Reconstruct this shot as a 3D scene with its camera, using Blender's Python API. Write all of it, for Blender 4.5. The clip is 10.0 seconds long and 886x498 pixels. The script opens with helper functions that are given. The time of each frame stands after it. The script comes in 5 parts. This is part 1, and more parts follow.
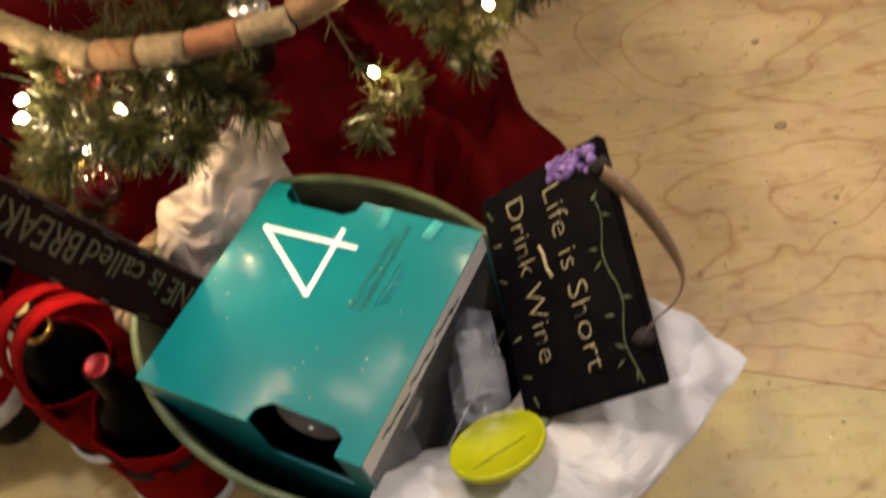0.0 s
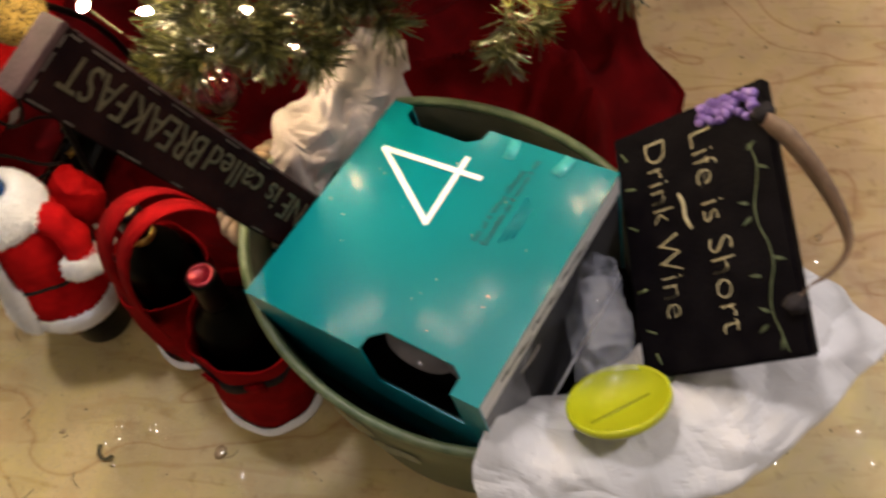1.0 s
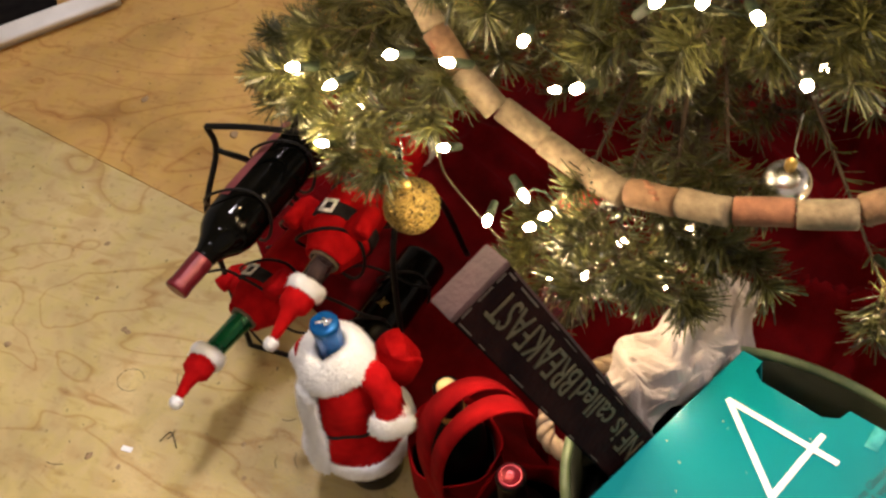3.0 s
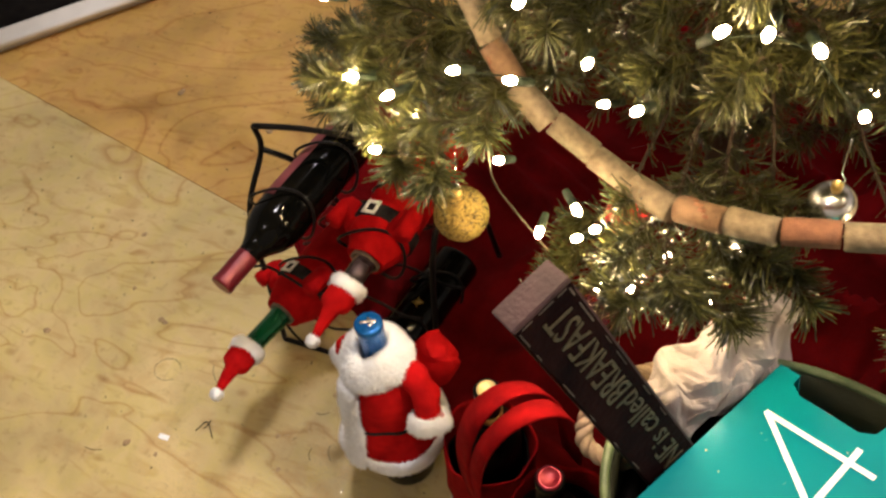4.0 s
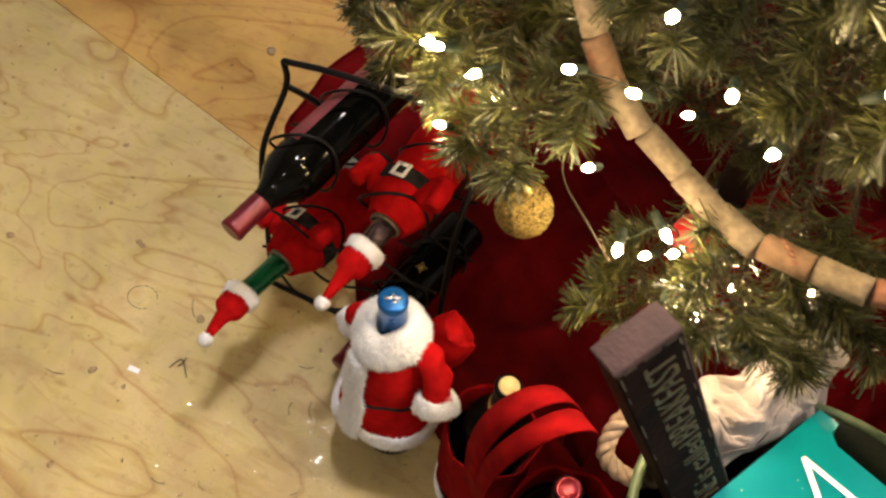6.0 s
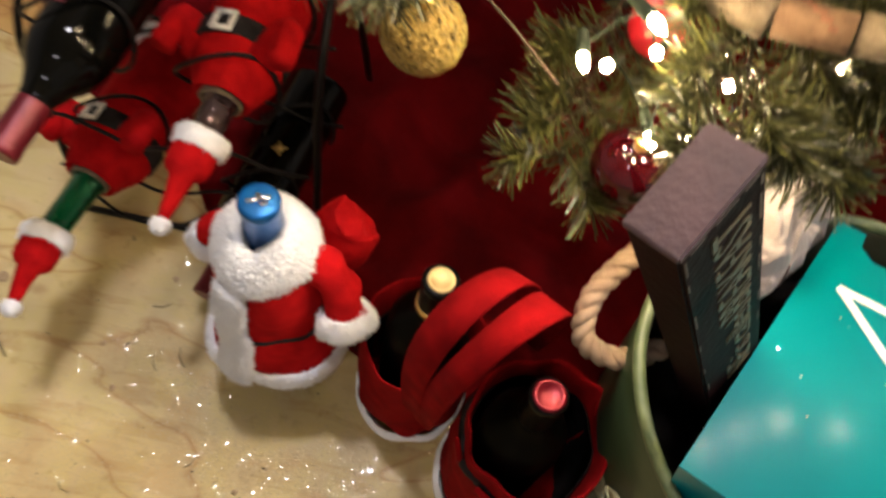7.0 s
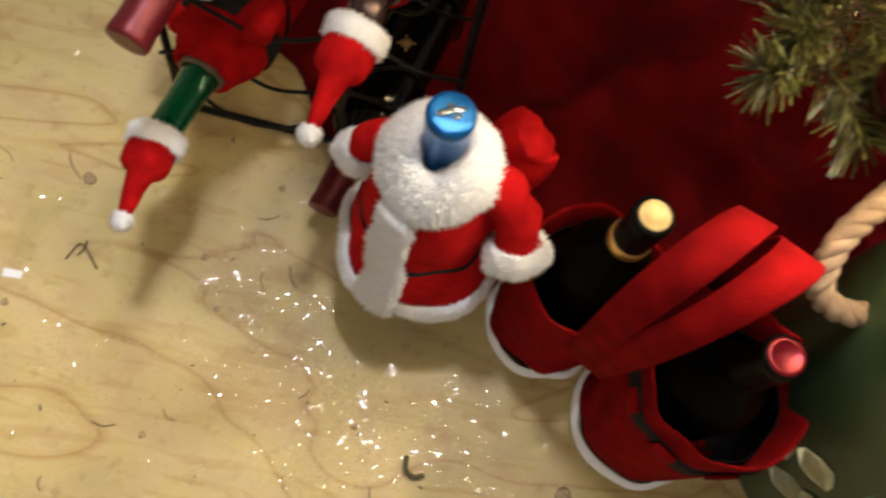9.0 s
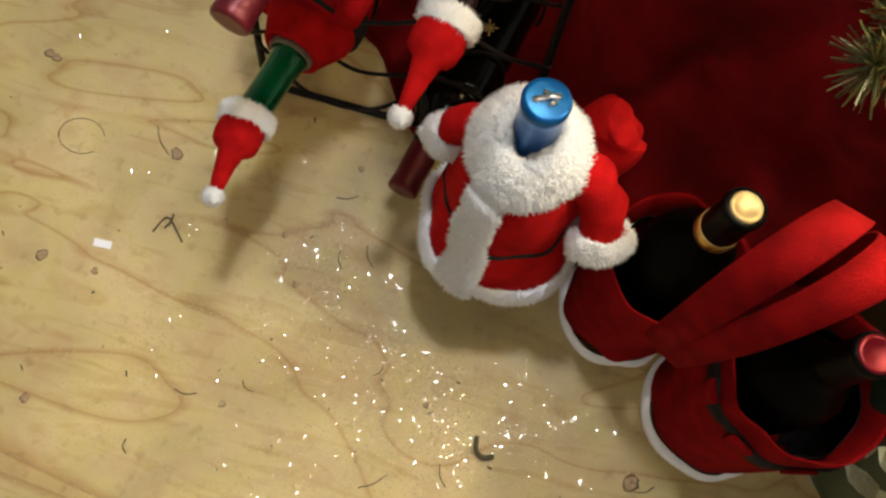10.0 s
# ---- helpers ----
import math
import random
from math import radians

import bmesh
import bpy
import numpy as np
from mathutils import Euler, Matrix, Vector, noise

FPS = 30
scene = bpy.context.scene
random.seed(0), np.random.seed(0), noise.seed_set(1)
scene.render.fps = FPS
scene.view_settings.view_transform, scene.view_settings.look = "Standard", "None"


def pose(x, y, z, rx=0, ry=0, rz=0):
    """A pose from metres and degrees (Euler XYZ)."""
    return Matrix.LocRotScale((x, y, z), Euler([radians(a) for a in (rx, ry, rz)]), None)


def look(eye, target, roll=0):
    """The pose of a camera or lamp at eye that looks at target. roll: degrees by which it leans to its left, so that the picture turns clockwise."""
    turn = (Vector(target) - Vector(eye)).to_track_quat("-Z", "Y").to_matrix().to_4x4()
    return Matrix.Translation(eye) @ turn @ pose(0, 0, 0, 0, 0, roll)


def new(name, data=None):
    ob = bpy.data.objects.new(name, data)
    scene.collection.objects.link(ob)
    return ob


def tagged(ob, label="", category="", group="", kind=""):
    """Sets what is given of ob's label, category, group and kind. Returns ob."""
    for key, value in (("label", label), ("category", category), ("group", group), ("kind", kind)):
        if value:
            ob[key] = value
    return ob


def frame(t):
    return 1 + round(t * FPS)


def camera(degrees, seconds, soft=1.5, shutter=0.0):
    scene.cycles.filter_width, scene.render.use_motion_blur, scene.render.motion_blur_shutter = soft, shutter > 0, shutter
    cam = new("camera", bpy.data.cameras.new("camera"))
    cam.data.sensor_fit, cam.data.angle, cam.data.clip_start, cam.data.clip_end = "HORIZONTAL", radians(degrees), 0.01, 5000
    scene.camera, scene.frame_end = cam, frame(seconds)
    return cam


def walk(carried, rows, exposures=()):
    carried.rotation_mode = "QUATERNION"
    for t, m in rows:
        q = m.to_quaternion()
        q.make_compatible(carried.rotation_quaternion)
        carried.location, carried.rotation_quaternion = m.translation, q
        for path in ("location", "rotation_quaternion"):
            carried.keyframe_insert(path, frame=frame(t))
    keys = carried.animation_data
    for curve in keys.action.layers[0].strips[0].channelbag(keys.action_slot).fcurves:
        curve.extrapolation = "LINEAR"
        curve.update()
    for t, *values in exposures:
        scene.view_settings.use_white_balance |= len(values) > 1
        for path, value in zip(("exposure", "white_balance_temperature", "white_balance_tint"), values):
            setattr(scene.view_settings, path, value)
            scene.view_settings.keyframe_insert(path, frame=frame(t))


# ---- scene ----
cam = camera(56.1, 10.0, soft=2.5, shutter=0.5)
PATH = [
    (0, (0.106, 0.228, 1.052), (0.069, 1.219, -0.685), -6.0),
    (0.5, (0.085, 0.236, 1.02), (0.018, 1.076, -0.794), -6.1),
    (1, (0.044, 0.248, 1.02), (-0.128, 1.096, -0.782), -9.0),
    (1.5, (-0.006, 0.256, 1.027), (-0.302, 1.145, -0.739), -11.0),
    (2, (-0.051, 0.279, 1.054), (-0.502, 1.178, -0.675), -14.1),
    (2.5, (-0.089, 0.294, 1.078), (-0.664, 1.263, -0.575), -14.3),
    (2.7, (-0.087, 0.279, 1.077), (-0.731, 1.321, -0.505), -14.3),
    (3.8, (-0.125, 0.293, 1.128), (-0.799, 1.306, -0.46), -14.9),
    (4, (-0.124, 0.268, 1.12), (-0.802, 1.275, -0.47), -14.1),
    (4.5, (-0.131, 0.272, 1.109), (-0.808, 1.186, -0.535), -14.5),
    (5, (-0.148, 0.268, 1.13), (-0.796, 1.187, -0.524), -10.6),
    (5.2, (-0.146, 0.271, 1.127), (-0.806, 1.203, -0.514), -9.9),
    (6.3, (-0.333, 0.302, 1.117), (-0.678, 1.233, -0.619), 6.5),
    (6.5, (-0.356, 0.314, 1.064), (-0.607, 1.234, -0.693), 8.0),
    (7, (-0.348, 0.394, 0.913), (-0.378, 1.168, -0.931), 9.7),
    (7.5, (-0.391, 0.421, 0.835), (-0.286, 1.056, -1.058), 17.5),
    (8, (-0.412, 0.427, 0.839), (-0.267, 1.033, -1.062), 21.6),
    (8.5, (-0.445, 0.431, 0.836), (-0.32, 1.003, -1.076), 22.8),
    (9, (-0.499, 0.421, 0.817), (-0.456, 0.964, -1.108), 18.3),
    (9.5, (-0.519, 0.415, 0.813), (-0.566, 0.915, -1.123), 10.4),
    (10, (-0.525, 0.412, 0.823), (-0.585, 0.889, -1.118), 8.9),
]
walk(cam, [(t, look(eye, target, roll)) for t, eye, target, roll in PATH],
     [(0, -0.54, 6700, 13), (1, -0.59, 6250, 14), (2, -0.38, 6000, 18), (2.7, -0.27, 6300, 17), (4.5, -0.24, 6450, 12), (6.5, -0.24, 6450, 12), (7.2, -0.24, 5900, 14), (8.5, -0.22, 6100, 11), (10, -0.45, 5950, 5)])

# ---- world and lamps ----
world = bpy.data.worlds.new("room_dark")
scene.world = world
world.use_nodes = True
world.node_tree.nodes["Background"].inputs[0].default_value = (1.0, 0.8, 0.58, 1)
world.node_tree.nodes["Background"].inputs[1].default_value = 0.008


def area_lamp(name, eye, target, size, watts, colour):
    data = bpy.data.lights.new(name, "AREA")
    data.shape, data.size, data.energy, data.color = "DISK", size, watts, colour
    ob = new(name, data)
    ob.matrix_world = look(eye, target)
    return ob


LAMP_TONE = (1.0, 0.925, 0.905)
area_lamp("ceiling_lamp", (-0.54, 1.12, 2.42), (-0.45, 0.7, 0), 0.2, 29, LAMP_TONE)
area_lamp("ceiling_lamp", (1.30, 0.95, 2.42), (0.3, 0.7, 0), 0.15, 32, LAMP_TONE)
area_lamp("ceiling_lamp", (-0.45, 1.85, 2.42), (-0.3, 0.7, 0), 0.15, 17, LAMP_TONE)
area_lamp("ceiling_lamp", (-0.75, -0.75, 2.42), (-0.5, 0.6, 0), 0.18, 7, LAMP_TONE)


# ---- materials ----
def nodes_of(name):
    m = bpy.data.materials.new(name)
    m.use_nodes = True
    return m, m.node_tree, m.node_tree.nodes["Principled BSDF"]


def ramp(nt, fac, stops):
    r = nt.nodes.new("ShaderNodeValToRGB")
    while len(r.color_ramp.elements) < len(stops):
        r.color_ramp.elements.new(0.5)
    for el, (p, c) in zip(r.color_ramp.elements, stops):
        el.position, el.color = p, (*c, 1)
    nt.links.new(fac, r.inputs[0])
    return r.outputs[0]


def texture(nt, kind, scale, detail=4.0, stretch=None, distortion=0.0):
    co = nt.nodes.new("ShaderNodeTexCoord")
    n = nt.nodes.new(kind)
    n.inputs["Scale"].default_value = scale
    if "Detail" in n.inputs:
        n.inputs["Detail"].default_value = detail
    if distortion and "Distortion" in n.inputs:
        n.inputs["Distortion"].default_value = distortion
    src = co.outputs["Object"]
    if stretch:
        mp = nt.nodes.new("ShaderNodeMapping")
        mp.inputs["Scale"].default_value = stretch[:3]
        if len(stretch) > 3:
            mp.inputs["Rotation"].default_value[2] = radians(stretch[3])
        nt.links.new(src, mp.inputs[0])
        src = mp.outputs[0]
    nt.links.new(src, n.inputs["Vector"])
    return n


def bump(nt, bsdf, height, strength, distance=0.002):
    b = nt.nodes.new("ShaderNodeBump")
    b.inputs["Strength"].default_value, b.inputs["Distance"].default_value = strength, distance
    nt.links.new(height, b.inputs["Height"])
    nt.links.new(b.outputs[0], bsdf.inputs["Normal"])


def shade(name, low, high, rough=0.6, scale=40.0, fine=400.0, strength=0.2, metal=0.0, sheen=0.0, coat=0.0, transmission=0.0, ior=1.45, island=False, spec=0.5, soft=0.0):
    """Two-scale noise between two colours, with a fine bump."""
    m, nt, b = nodes_of(name)
    n = texture(nt, "ShaderNodeTexNoise", scale)
    fac = n.outputs[0]
    if island:
        g = nt.nodes.new("ShaderNodeNewGeometry")
        mx = nt.nodes.new("ShaderNodeMath")
        mx.operation = "MULTIPLY_ADD"
        mx.inputs[1].default_value = 0.7
        nt.links.new(g.outputs["Random Per Island"], mx.inputs[0])
        sc = nt.nodes.new("ShaderNodeMath")
        sc.operation = "MULTIPLY"
        sc.inputs[1].default_value = 0.3
        nt.links.new(fac, sc.inputs[0])
        nt.links.new(sc.outputs[0], mx.inputs[2])
        fac = mx.outputs[0]
        stops = [(0.05, low), (0.95, high)]
    else:
        stops = [(0.32, low), (0.68, high)]
    nt.links.new(ramp(nt, fac, stops), b.inputs["Base Color"])
    b.inputs["Roughness"].default_value, b.inputs["Metallic"].default_value = rough, metal
    b.inputs["Sheen Weight"].default_value, b.inputs["Coat Weight"].default_value = sheen, coat
    b.inputs["Coat Roughness"].default_value = 0.08
    b.inputs["Transmission Weight"].default_value, b.inputs["IOR"].default_value = transmission, ior
    b.inputs["Specular IOR Level"].default_value = spec
    if soft:
        b.inputs["Subsurface Weight"].default_value = soft
        b.inputs["Subsurface Radius"].default_value = (0.012, 0.012, 0.012)
    if strength:
        f = texture(nt, "ShaderNodeTexNoise", fine, 2.0)
        bump(nt, b, f.outputs[0], strength)
    return m


def plywood(name, tint, turn):
    """Rotary-cut plywood: long wandering growth lines, knots, blotches, a worn varnish."""
    m, nt, b = nodes_of(name)
    link = nt.links.new
    wave = texture(nt, "ShaderNodeTexNoise", 1.0, 3.0, (1.5, 3.4, 1.0, turn), 0.9)
    mul = nt.nodes.new("ShaderNodeMath")
    mul.operation = "MULTIPLY"
    mul.inputs[1].default_value = 9.0
    link(wave.outputs[0], mul.inputs[0])
    fr = nt.nodes.new("ShaderNodeMath")
    fr.operation = "FRACT"
    link(mul.outputs[0], fr.inputs[0])
    lines = ramp(nt, fr.outputs[0], [(0.0, (0.52, 0.32, 0.17)), (0.03, (0.74, 0.56, 0.38)), (0.10, (1, 1, 1)), (0.90, (1, 1, 1)), (1.0, (0.86, 0.74, 0.58))])
    blot = texture(nt, "ShaderNodeTexNoise", 5.0, 5.0, None, 0.6)
    a, c, d = (tuple(v * k for v in tint) for k in (0.72, 1.0, 1.18))
    base = ramp(nt, blot.outputs[0], [(0.3, a), (0.5, c), (0.72, (d[0], d[1], d[2] * 1.05))])
    mix = nt.nodes.new("ShaderNodeMixRGB")
    mix.blend_type, mix.inputs[0].default_value = "MULTIPLY", 0.62
    link(base, mix.inputs[1])
    link(lines, mix.inputs[2])
    mott = texture(nt, "ShaderNodeTexNoise", 21.0, 4.0, None, 0.4)
    tone = ramp(nt, mott.outputs[0], [(0.30, (0.90, 0.80, 0.80)), (0.46, (1.0, 0.97, 1.02)), (0.60, (1.0, 1.0, 0.86)), (0.74, (1.08, 1.06, 1.10))])
    mixm = nt.nodes.new("ShaderNodeMixRGB")
    mixm.blend_type, mixm.inputs[0].default_value = "MULTIPLY", 0.8
    link(mix.outputs[0], mixm.inputs[1])
    link(tone, mixm.inputs[2])
    mix = mixm
    streak = texture(nt, "ShaderNodeTexNoise", 1.0, 6.0, (9.0, 46.0, 1.0, turn), 1.2)
    grain = ramp(nt, streak.outputs[0], [(0.34, (0.80, 0.68, 0.52)), (0.47, (1, 1, 1)), (0.70, (1.0, 0.97, 0.92))])
    mixg = nt.nodes.new("ShaderNodeMixRGB")
    mixg.blend_type, mixg.inputs[0].default_value = "MULTIPLY", 0.6
    link(mix.outputs[0], mixg.inputs[1])
    link(grain, mixg.inputs[2])
    mix = mixg
    kn = texture(nt, "ShaderNodeTexVoronoi", 7.0, 0.0, (1.0, 1.7, 1.0, turn), 0)
    knots = ramp(nt, kn.outputs["Distance"], [(0.0, (0.45, 0.30, 0.19)), (0.055, (0.62, 0.48, 0.35)), (0.11, (1, 1, 1))])
    mix2 = nt.nodes.new("ShaderNodeMixRGB")
    mix2.blend_type, mix2.inputs[0].default_value = "MULTIPLY", 0.55
    link(mix.outputs[0], mix2.inputs[1])
    link(knots, mix2.inputs[2])
    grit = texture(nt, "ShaderNodeTexNoise", 60.0, 6.0)
    grime = ramp(nt, grit.outputs[0], [(0.30, (0.66, 0.58, 0.46)), (0.42, (1, 1, 1))])
    mix3 = nt.nodes.new("ShaderNodeMixRGB")
    mix3.blend_type, mix3.inputs[0].default_value = "MULTIPLY", 0.5
    link(mix2.outputs[0], mix3.inputs[1])
    link(grime, mix3.inputs[2])
    link(mix3.outputs[0], b.inputs["Base Color"])
    rg = ramp(nt, blot.outputs[0], [(0.3, (0.42, 0.42, 0.42)), (0.7, (0.62, 0.62, 0.62))])
    link(rg, b.inputs["Roughness"])
    f = texture(nt, "ShaderNodeTexNoise", 90.0, 4.0, (1, 6, 1, turn))
    bump(nt, b, f.outputs[0], 0.12, 0.001)
    return m


PLY_NEAR = plywood("plywood_pale", (0.57, 0.455, 0.195), 14)
PLY_FAR = plywood("plywood_amber", (0.53, 0.325, 0.092), -12)
PLY_PEACH = plywood("plywood_peach", (0.59, 0.42, 0.20), 31)
PLASTER = shade("wall_paint", (0.50, 0.49, 0.46), (0.55, 0.54, 0.51), 0.85, 4, 120, 0.1)
FELT = shade("red_felt", (0.30, 0.003, 0.004), (0.46, 0.006, 0.006), 0.95, 60, 700, 0.5, spec=0.08)
CARRIER_FELT = shade("deep_red_felt", (0.15, 0.0022, 0.003), (0.235, 0.0036, 0.0042), 0.95, 45, 600, 0.5, spec=0.06)
SKIRT = shade("red_velvet", (0.066, 0.001, 0.0016), (0.14, 0.002, 0.003), 0.9, 14, 500, 0.4, spec=0.08)
FUR = shade("white_fur", (0.92, 0.93, 0.94), (0.97, 0.98, 0.99), 0.9, 90, 500, 0.2, spec=0.2, soft=0.7)
# belts, waist seam and ribbon knots; also the shade inside the carrier legs
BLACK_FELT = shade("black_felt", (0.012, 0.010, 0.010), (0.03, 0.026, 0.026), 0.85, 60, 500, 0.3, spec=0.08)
BOTTLE = shade("dark_bottle_glass", (0.001, 0.0012, 0.001), (0.003, 0.0028, 0.002), 0.05, 30, 60, 0.0, spec=0.2)
# BOTTLE's glass with its reflections cut, standing in for shade in the carrier
SHADED_BOTTLE = shade("shaded_bottle_glass", (0.001, 0.0012, 0.001), (0.003, 0.0028, 0.002), 0.4, 30, 60, 0.0, spec=0.03)
GREEN_FOIL = shade("green_foil", (0.0, 0.075, 0.028), (0.004, 0.14, 0.05), 0.16, 30, 80, 0.1, metal=0.5, coat=0.6)
WINE_FOIL = shade("burgundy_foil", (0.09, 0.006, 0.011), (0.14, 0.011, 0.018), 0.36, 50, 160, 0.2, metal=0.35)
BLUE_FOIL = shade("blue_foil", (0.003, 0.065, 0.24), (0.006, 0.115, 0.38), 0.24, 50, 120, 0.15, metal=0.6)
RED_FOIL = shade("red_foil", (0.11, 0.002, 0.008), (0.18, 0.006, 0.016), 0.3, 50, 120, 0.15, metal=0.5)
BLACK_FOIL = shade("black_foil", (0.002, 0.002, 0.002), (0.004, 0.0035, 0.003), 0.3, 50, 120, 0.1, spec=0.06)
GOLD = shade("gold_foil", (0.55, 0.36, 0.10), (0.75, 0.52, 0.18), 0.32, 60, 200, 0.2, metal=0.85)
CREAM_FOIL = shade("pale_gold_disc", (0.40, 0.29, 0.12), (0.52, 0.40, 0.18), 0.4, 80, 200, 0.2, metal=0.3)
SILVER = shade("silver_metal", (0.72, 0.72, 0.72), (0.85, 0.85, 0.85), 0.22, 60, 200, 0.1, metal=1.0)
LABEL_RED = shade("wine_label", (0.17, 0.035, 0.04), (0.26, 0.06, 0.062), 0.6, 30, 200, 0.1)
WIRE = shade("black_wire", (0.003, 0.003, 0.003), (0.008, 0.007, 0.007), 0.4, 60, 200, 0.2, spec=0.18)
TEAL = shade("teal_card", (0.0, 0.155, 0.17), (0.002, 0.195, 0.21), 0.34, 6, 40, 0.05, coat=0.13, spec=0.1)
TEAL.node_tree.nodes["Principled BSDF"].inputs["Coat Roughness"].default_value = 0.14
TEAL_DARK = shade("teal_card_side", (0.0, 0.16, 0.20), (0.0, 0.20, 0.24), 0.3, 8, 40, 0.06, coat=0.3)
WINDOW_FILM = shade("dark_window_film", (0.035, 0.035, 0.04), (0.07, 0.068, 0.07), 0.12, 18, 60, 0.3, coat=0.3)
CARD = shade("grey_card", (0.60, 0.58, 0.56), (0.70, 0.68, 0.66), 0.5, 20, 200, 0.1)
WHITE_INK = shade("white_ink", (0.84, 0.84, 0.82), (0.9, 0.9, 0.88), 0.5, 40, 200, 0.05)
DARK_INK = shade("dark_teal_ink", (0.0, 0.06, 0.06), (0.0, 0.08, 0.08), 0.5, 40, 200, 0.05)
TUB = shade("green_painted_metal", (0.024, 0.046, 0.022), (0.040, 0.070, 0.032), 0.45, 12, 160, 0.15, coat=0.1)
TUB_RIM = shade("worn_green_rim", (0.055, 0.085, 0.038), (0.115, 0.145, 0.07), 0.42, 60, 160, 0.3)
TUB_IN_SHADE = shade("tub_inside_shade", (0.018, 0.02, 0.012), (0.035, 0.035, 0.022), 0.6, 20, 160, 0.2, spec=0.15)
DECAL = shade("pale_leaf_paint", (0.46, 0.48, 0.30), (0.68, 0.68, 0.48), 0.6, 240, 600, 0.4)
ROPE = shade("cotton_rope", (0.25, 0.17, 0.11), (0.37, 0.26, 0.17), 0.85, 120, 600, 0.5)
WOOD_DARK = shade("dark_stained_wood", (0.007, 0.003, 0.0035), (0.017, 0.0065, 0.006), 0.55, 30, 200, 0.25, spec=0.03)
WOOD_END = shade("mauve_painted_end", (0.038, 0.016, 0.017), (0.068, 0.030, 0.031), 0.6, 30, 240, 0.3)
WORN = shade("worn_pale_wood", (0.05, 0.038, 0.032), (0.10, 0.078, 0.064), 0.7, 160, 300, 0.2)
GOLD_INK = shade("dull_gold_ink", (0.045, 0.036, 0.02), (0.085, 0.068, 0.037), 0.5, 120, 300, 0.1)
SLATE = shade("black_board", (0.0025, 0.002, 0.003), (0.006, 0.005, 0.006), 0.5, 40, 200, 0.25, spec=0.03)
CREAM = shade("cream_paint", (0.38, 0.33, 0.18), (0.52, 0.46, 0.28), 0.6, 160, 300, 0.1)
VINE = shade("pale_green_paint", (0.085, 0.115, 0.045), (0.17, 0.20, 0.09), 0.6, 160, 300, 0.1)
GRAPE = shade("purple_paint", (0.09, 0.045, 0.21), (0.30, 0.19, 0.50), 0.32, 90, 300, 0.1)
RIBBON = shade("brown_organza", (0.10, 0.062, 0.042), (0.16, 0.105, 0.072), 0.5, 160, 900, 0.2)
LIME = shade("lime_plastic", (0.36, 0.39, 0.003), (0.43, 0.46, 0.006), 0.36, 20, 100, 0.05, coat=0.1)
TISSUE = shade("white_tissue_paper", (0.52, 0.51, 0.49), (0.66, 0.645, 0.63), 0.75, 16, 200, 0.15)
# pinkish white tissue, darkened: the boughs' shade is put into its colour
TISSUE_PINK_SHADE = shade("shaded_pinkish_tissue", (0.22, 0.19, 0.185), (0.33, 0.29, 0.285), 0.75, 16, 200, 0.15)
NEEDLE = shade("pine_needles", (0.004, 0.006, 0.0012), (0.088, 0.088, 0.022), 0.38, 12, 100, 0.0, island=True)
BARK = shade("brown_stem", (0.035, 0.02, 0.011), (0.07, 0.042, 0.024), 0.8, 40, 300, 0.4)
CORK_PALE = shade("pale_cork", (0.13, 0.098, 0.06), (0.225, 0.172, 0.108), 0.8, 150, 700, 0.5)
CORK_TAN = shade("tan_cork", (0.13, 0.072, 0.036), (0.21, 0.122, 0.064), 0.8, 150, 700, 0.5)
CORK_RED = shade("wine_stained_cork", (0.16, 0.065, 0.035), (0.25, 0.11, 0.055), 0.8, 120, 700, 0.5)
LITTER = shade("dry_needles", (0.05, 0.045, 0.02), (0.12, 0.10, 0.05), 0.8, 80, 300, 0.1, island=True)
KNOT = shade("brown_knot", (0.30, 0.20, 0.10), (0.42, 0.29, 0.15), 0.6, 200, 500, 0.2)
GLITTER = shade("glitter_flakes", (0.56, 0.45, 0.24), (0.64, 0.53, 0.29), 0.10, 50, 90, 0.0, coat=0.9, ior=2.1)
RED_GLASS = shade("dark_red_glass", (0.010, 0.0004, 0.001), (0.018, 0.0006, 0.0016), 0.05, 20, 60, 0.0, spec=0.5)
WHITE_PLASTIC = shade("white_plastic", (0.74, 0.72, 0.68), (0.82, 0.8, 0.76), 0.5, 20, 100, 0.05)
NEAR_BLACK = shade("near_black_matt", (0.006, 0.005, 0.005), (0.012, 0.010, 0.009), 0.9, 40, 300, 0.3, spec=0.05)
GLASSY = shade("smoky_glass_neck", (0.06, 0.035, 0.035), (0.16, 0.11, 0.11), 0.1, 40, 90, 0.05, metal=0.7)
GREEN_WIRE = shade("dark_green_wire", (0.004, 0.008, 0.003), (0.009, 0.015, 0.006), 0.6, 40, 200, 0.1, spec=0.2)


def glitter_gold():
    m, nt, b = nodes_of("gold_glitter")
    v = texture(nt, "ShaderNodeTexVoronoi", 420.0)
    nt.links.new(ramp(nt, v.outputs["Color"], [(0.3, (0.012, 0.008, 0.002)), (0.65, (0.045, 0.030, 0.007)), (0.92, (0.34, 0.24, 0.07))]), b.inputs["Base Color"])
    b.inputs["Metallic"].default_value, b.inputs["Roughness"].default_value = 0.8, 0.4
    bump(nt, b, v.outputs["Color"], 0.9, 0.002)
    return m


GOLD_GLITTER = glitter_gold()


def bulb_glow():
    m, nt, b = nodes_of("lit_bulb")
    b.inputs["Base Color"].default_value = (1, 0.85, 0.6, 1)
    b.inputs["Emission Color"].default_value = (1.0, 0.74, 0.40, 1)
    b.inputs["Emission Strength"].default_value = 700.0
    return m


BULB = bulb_glow()


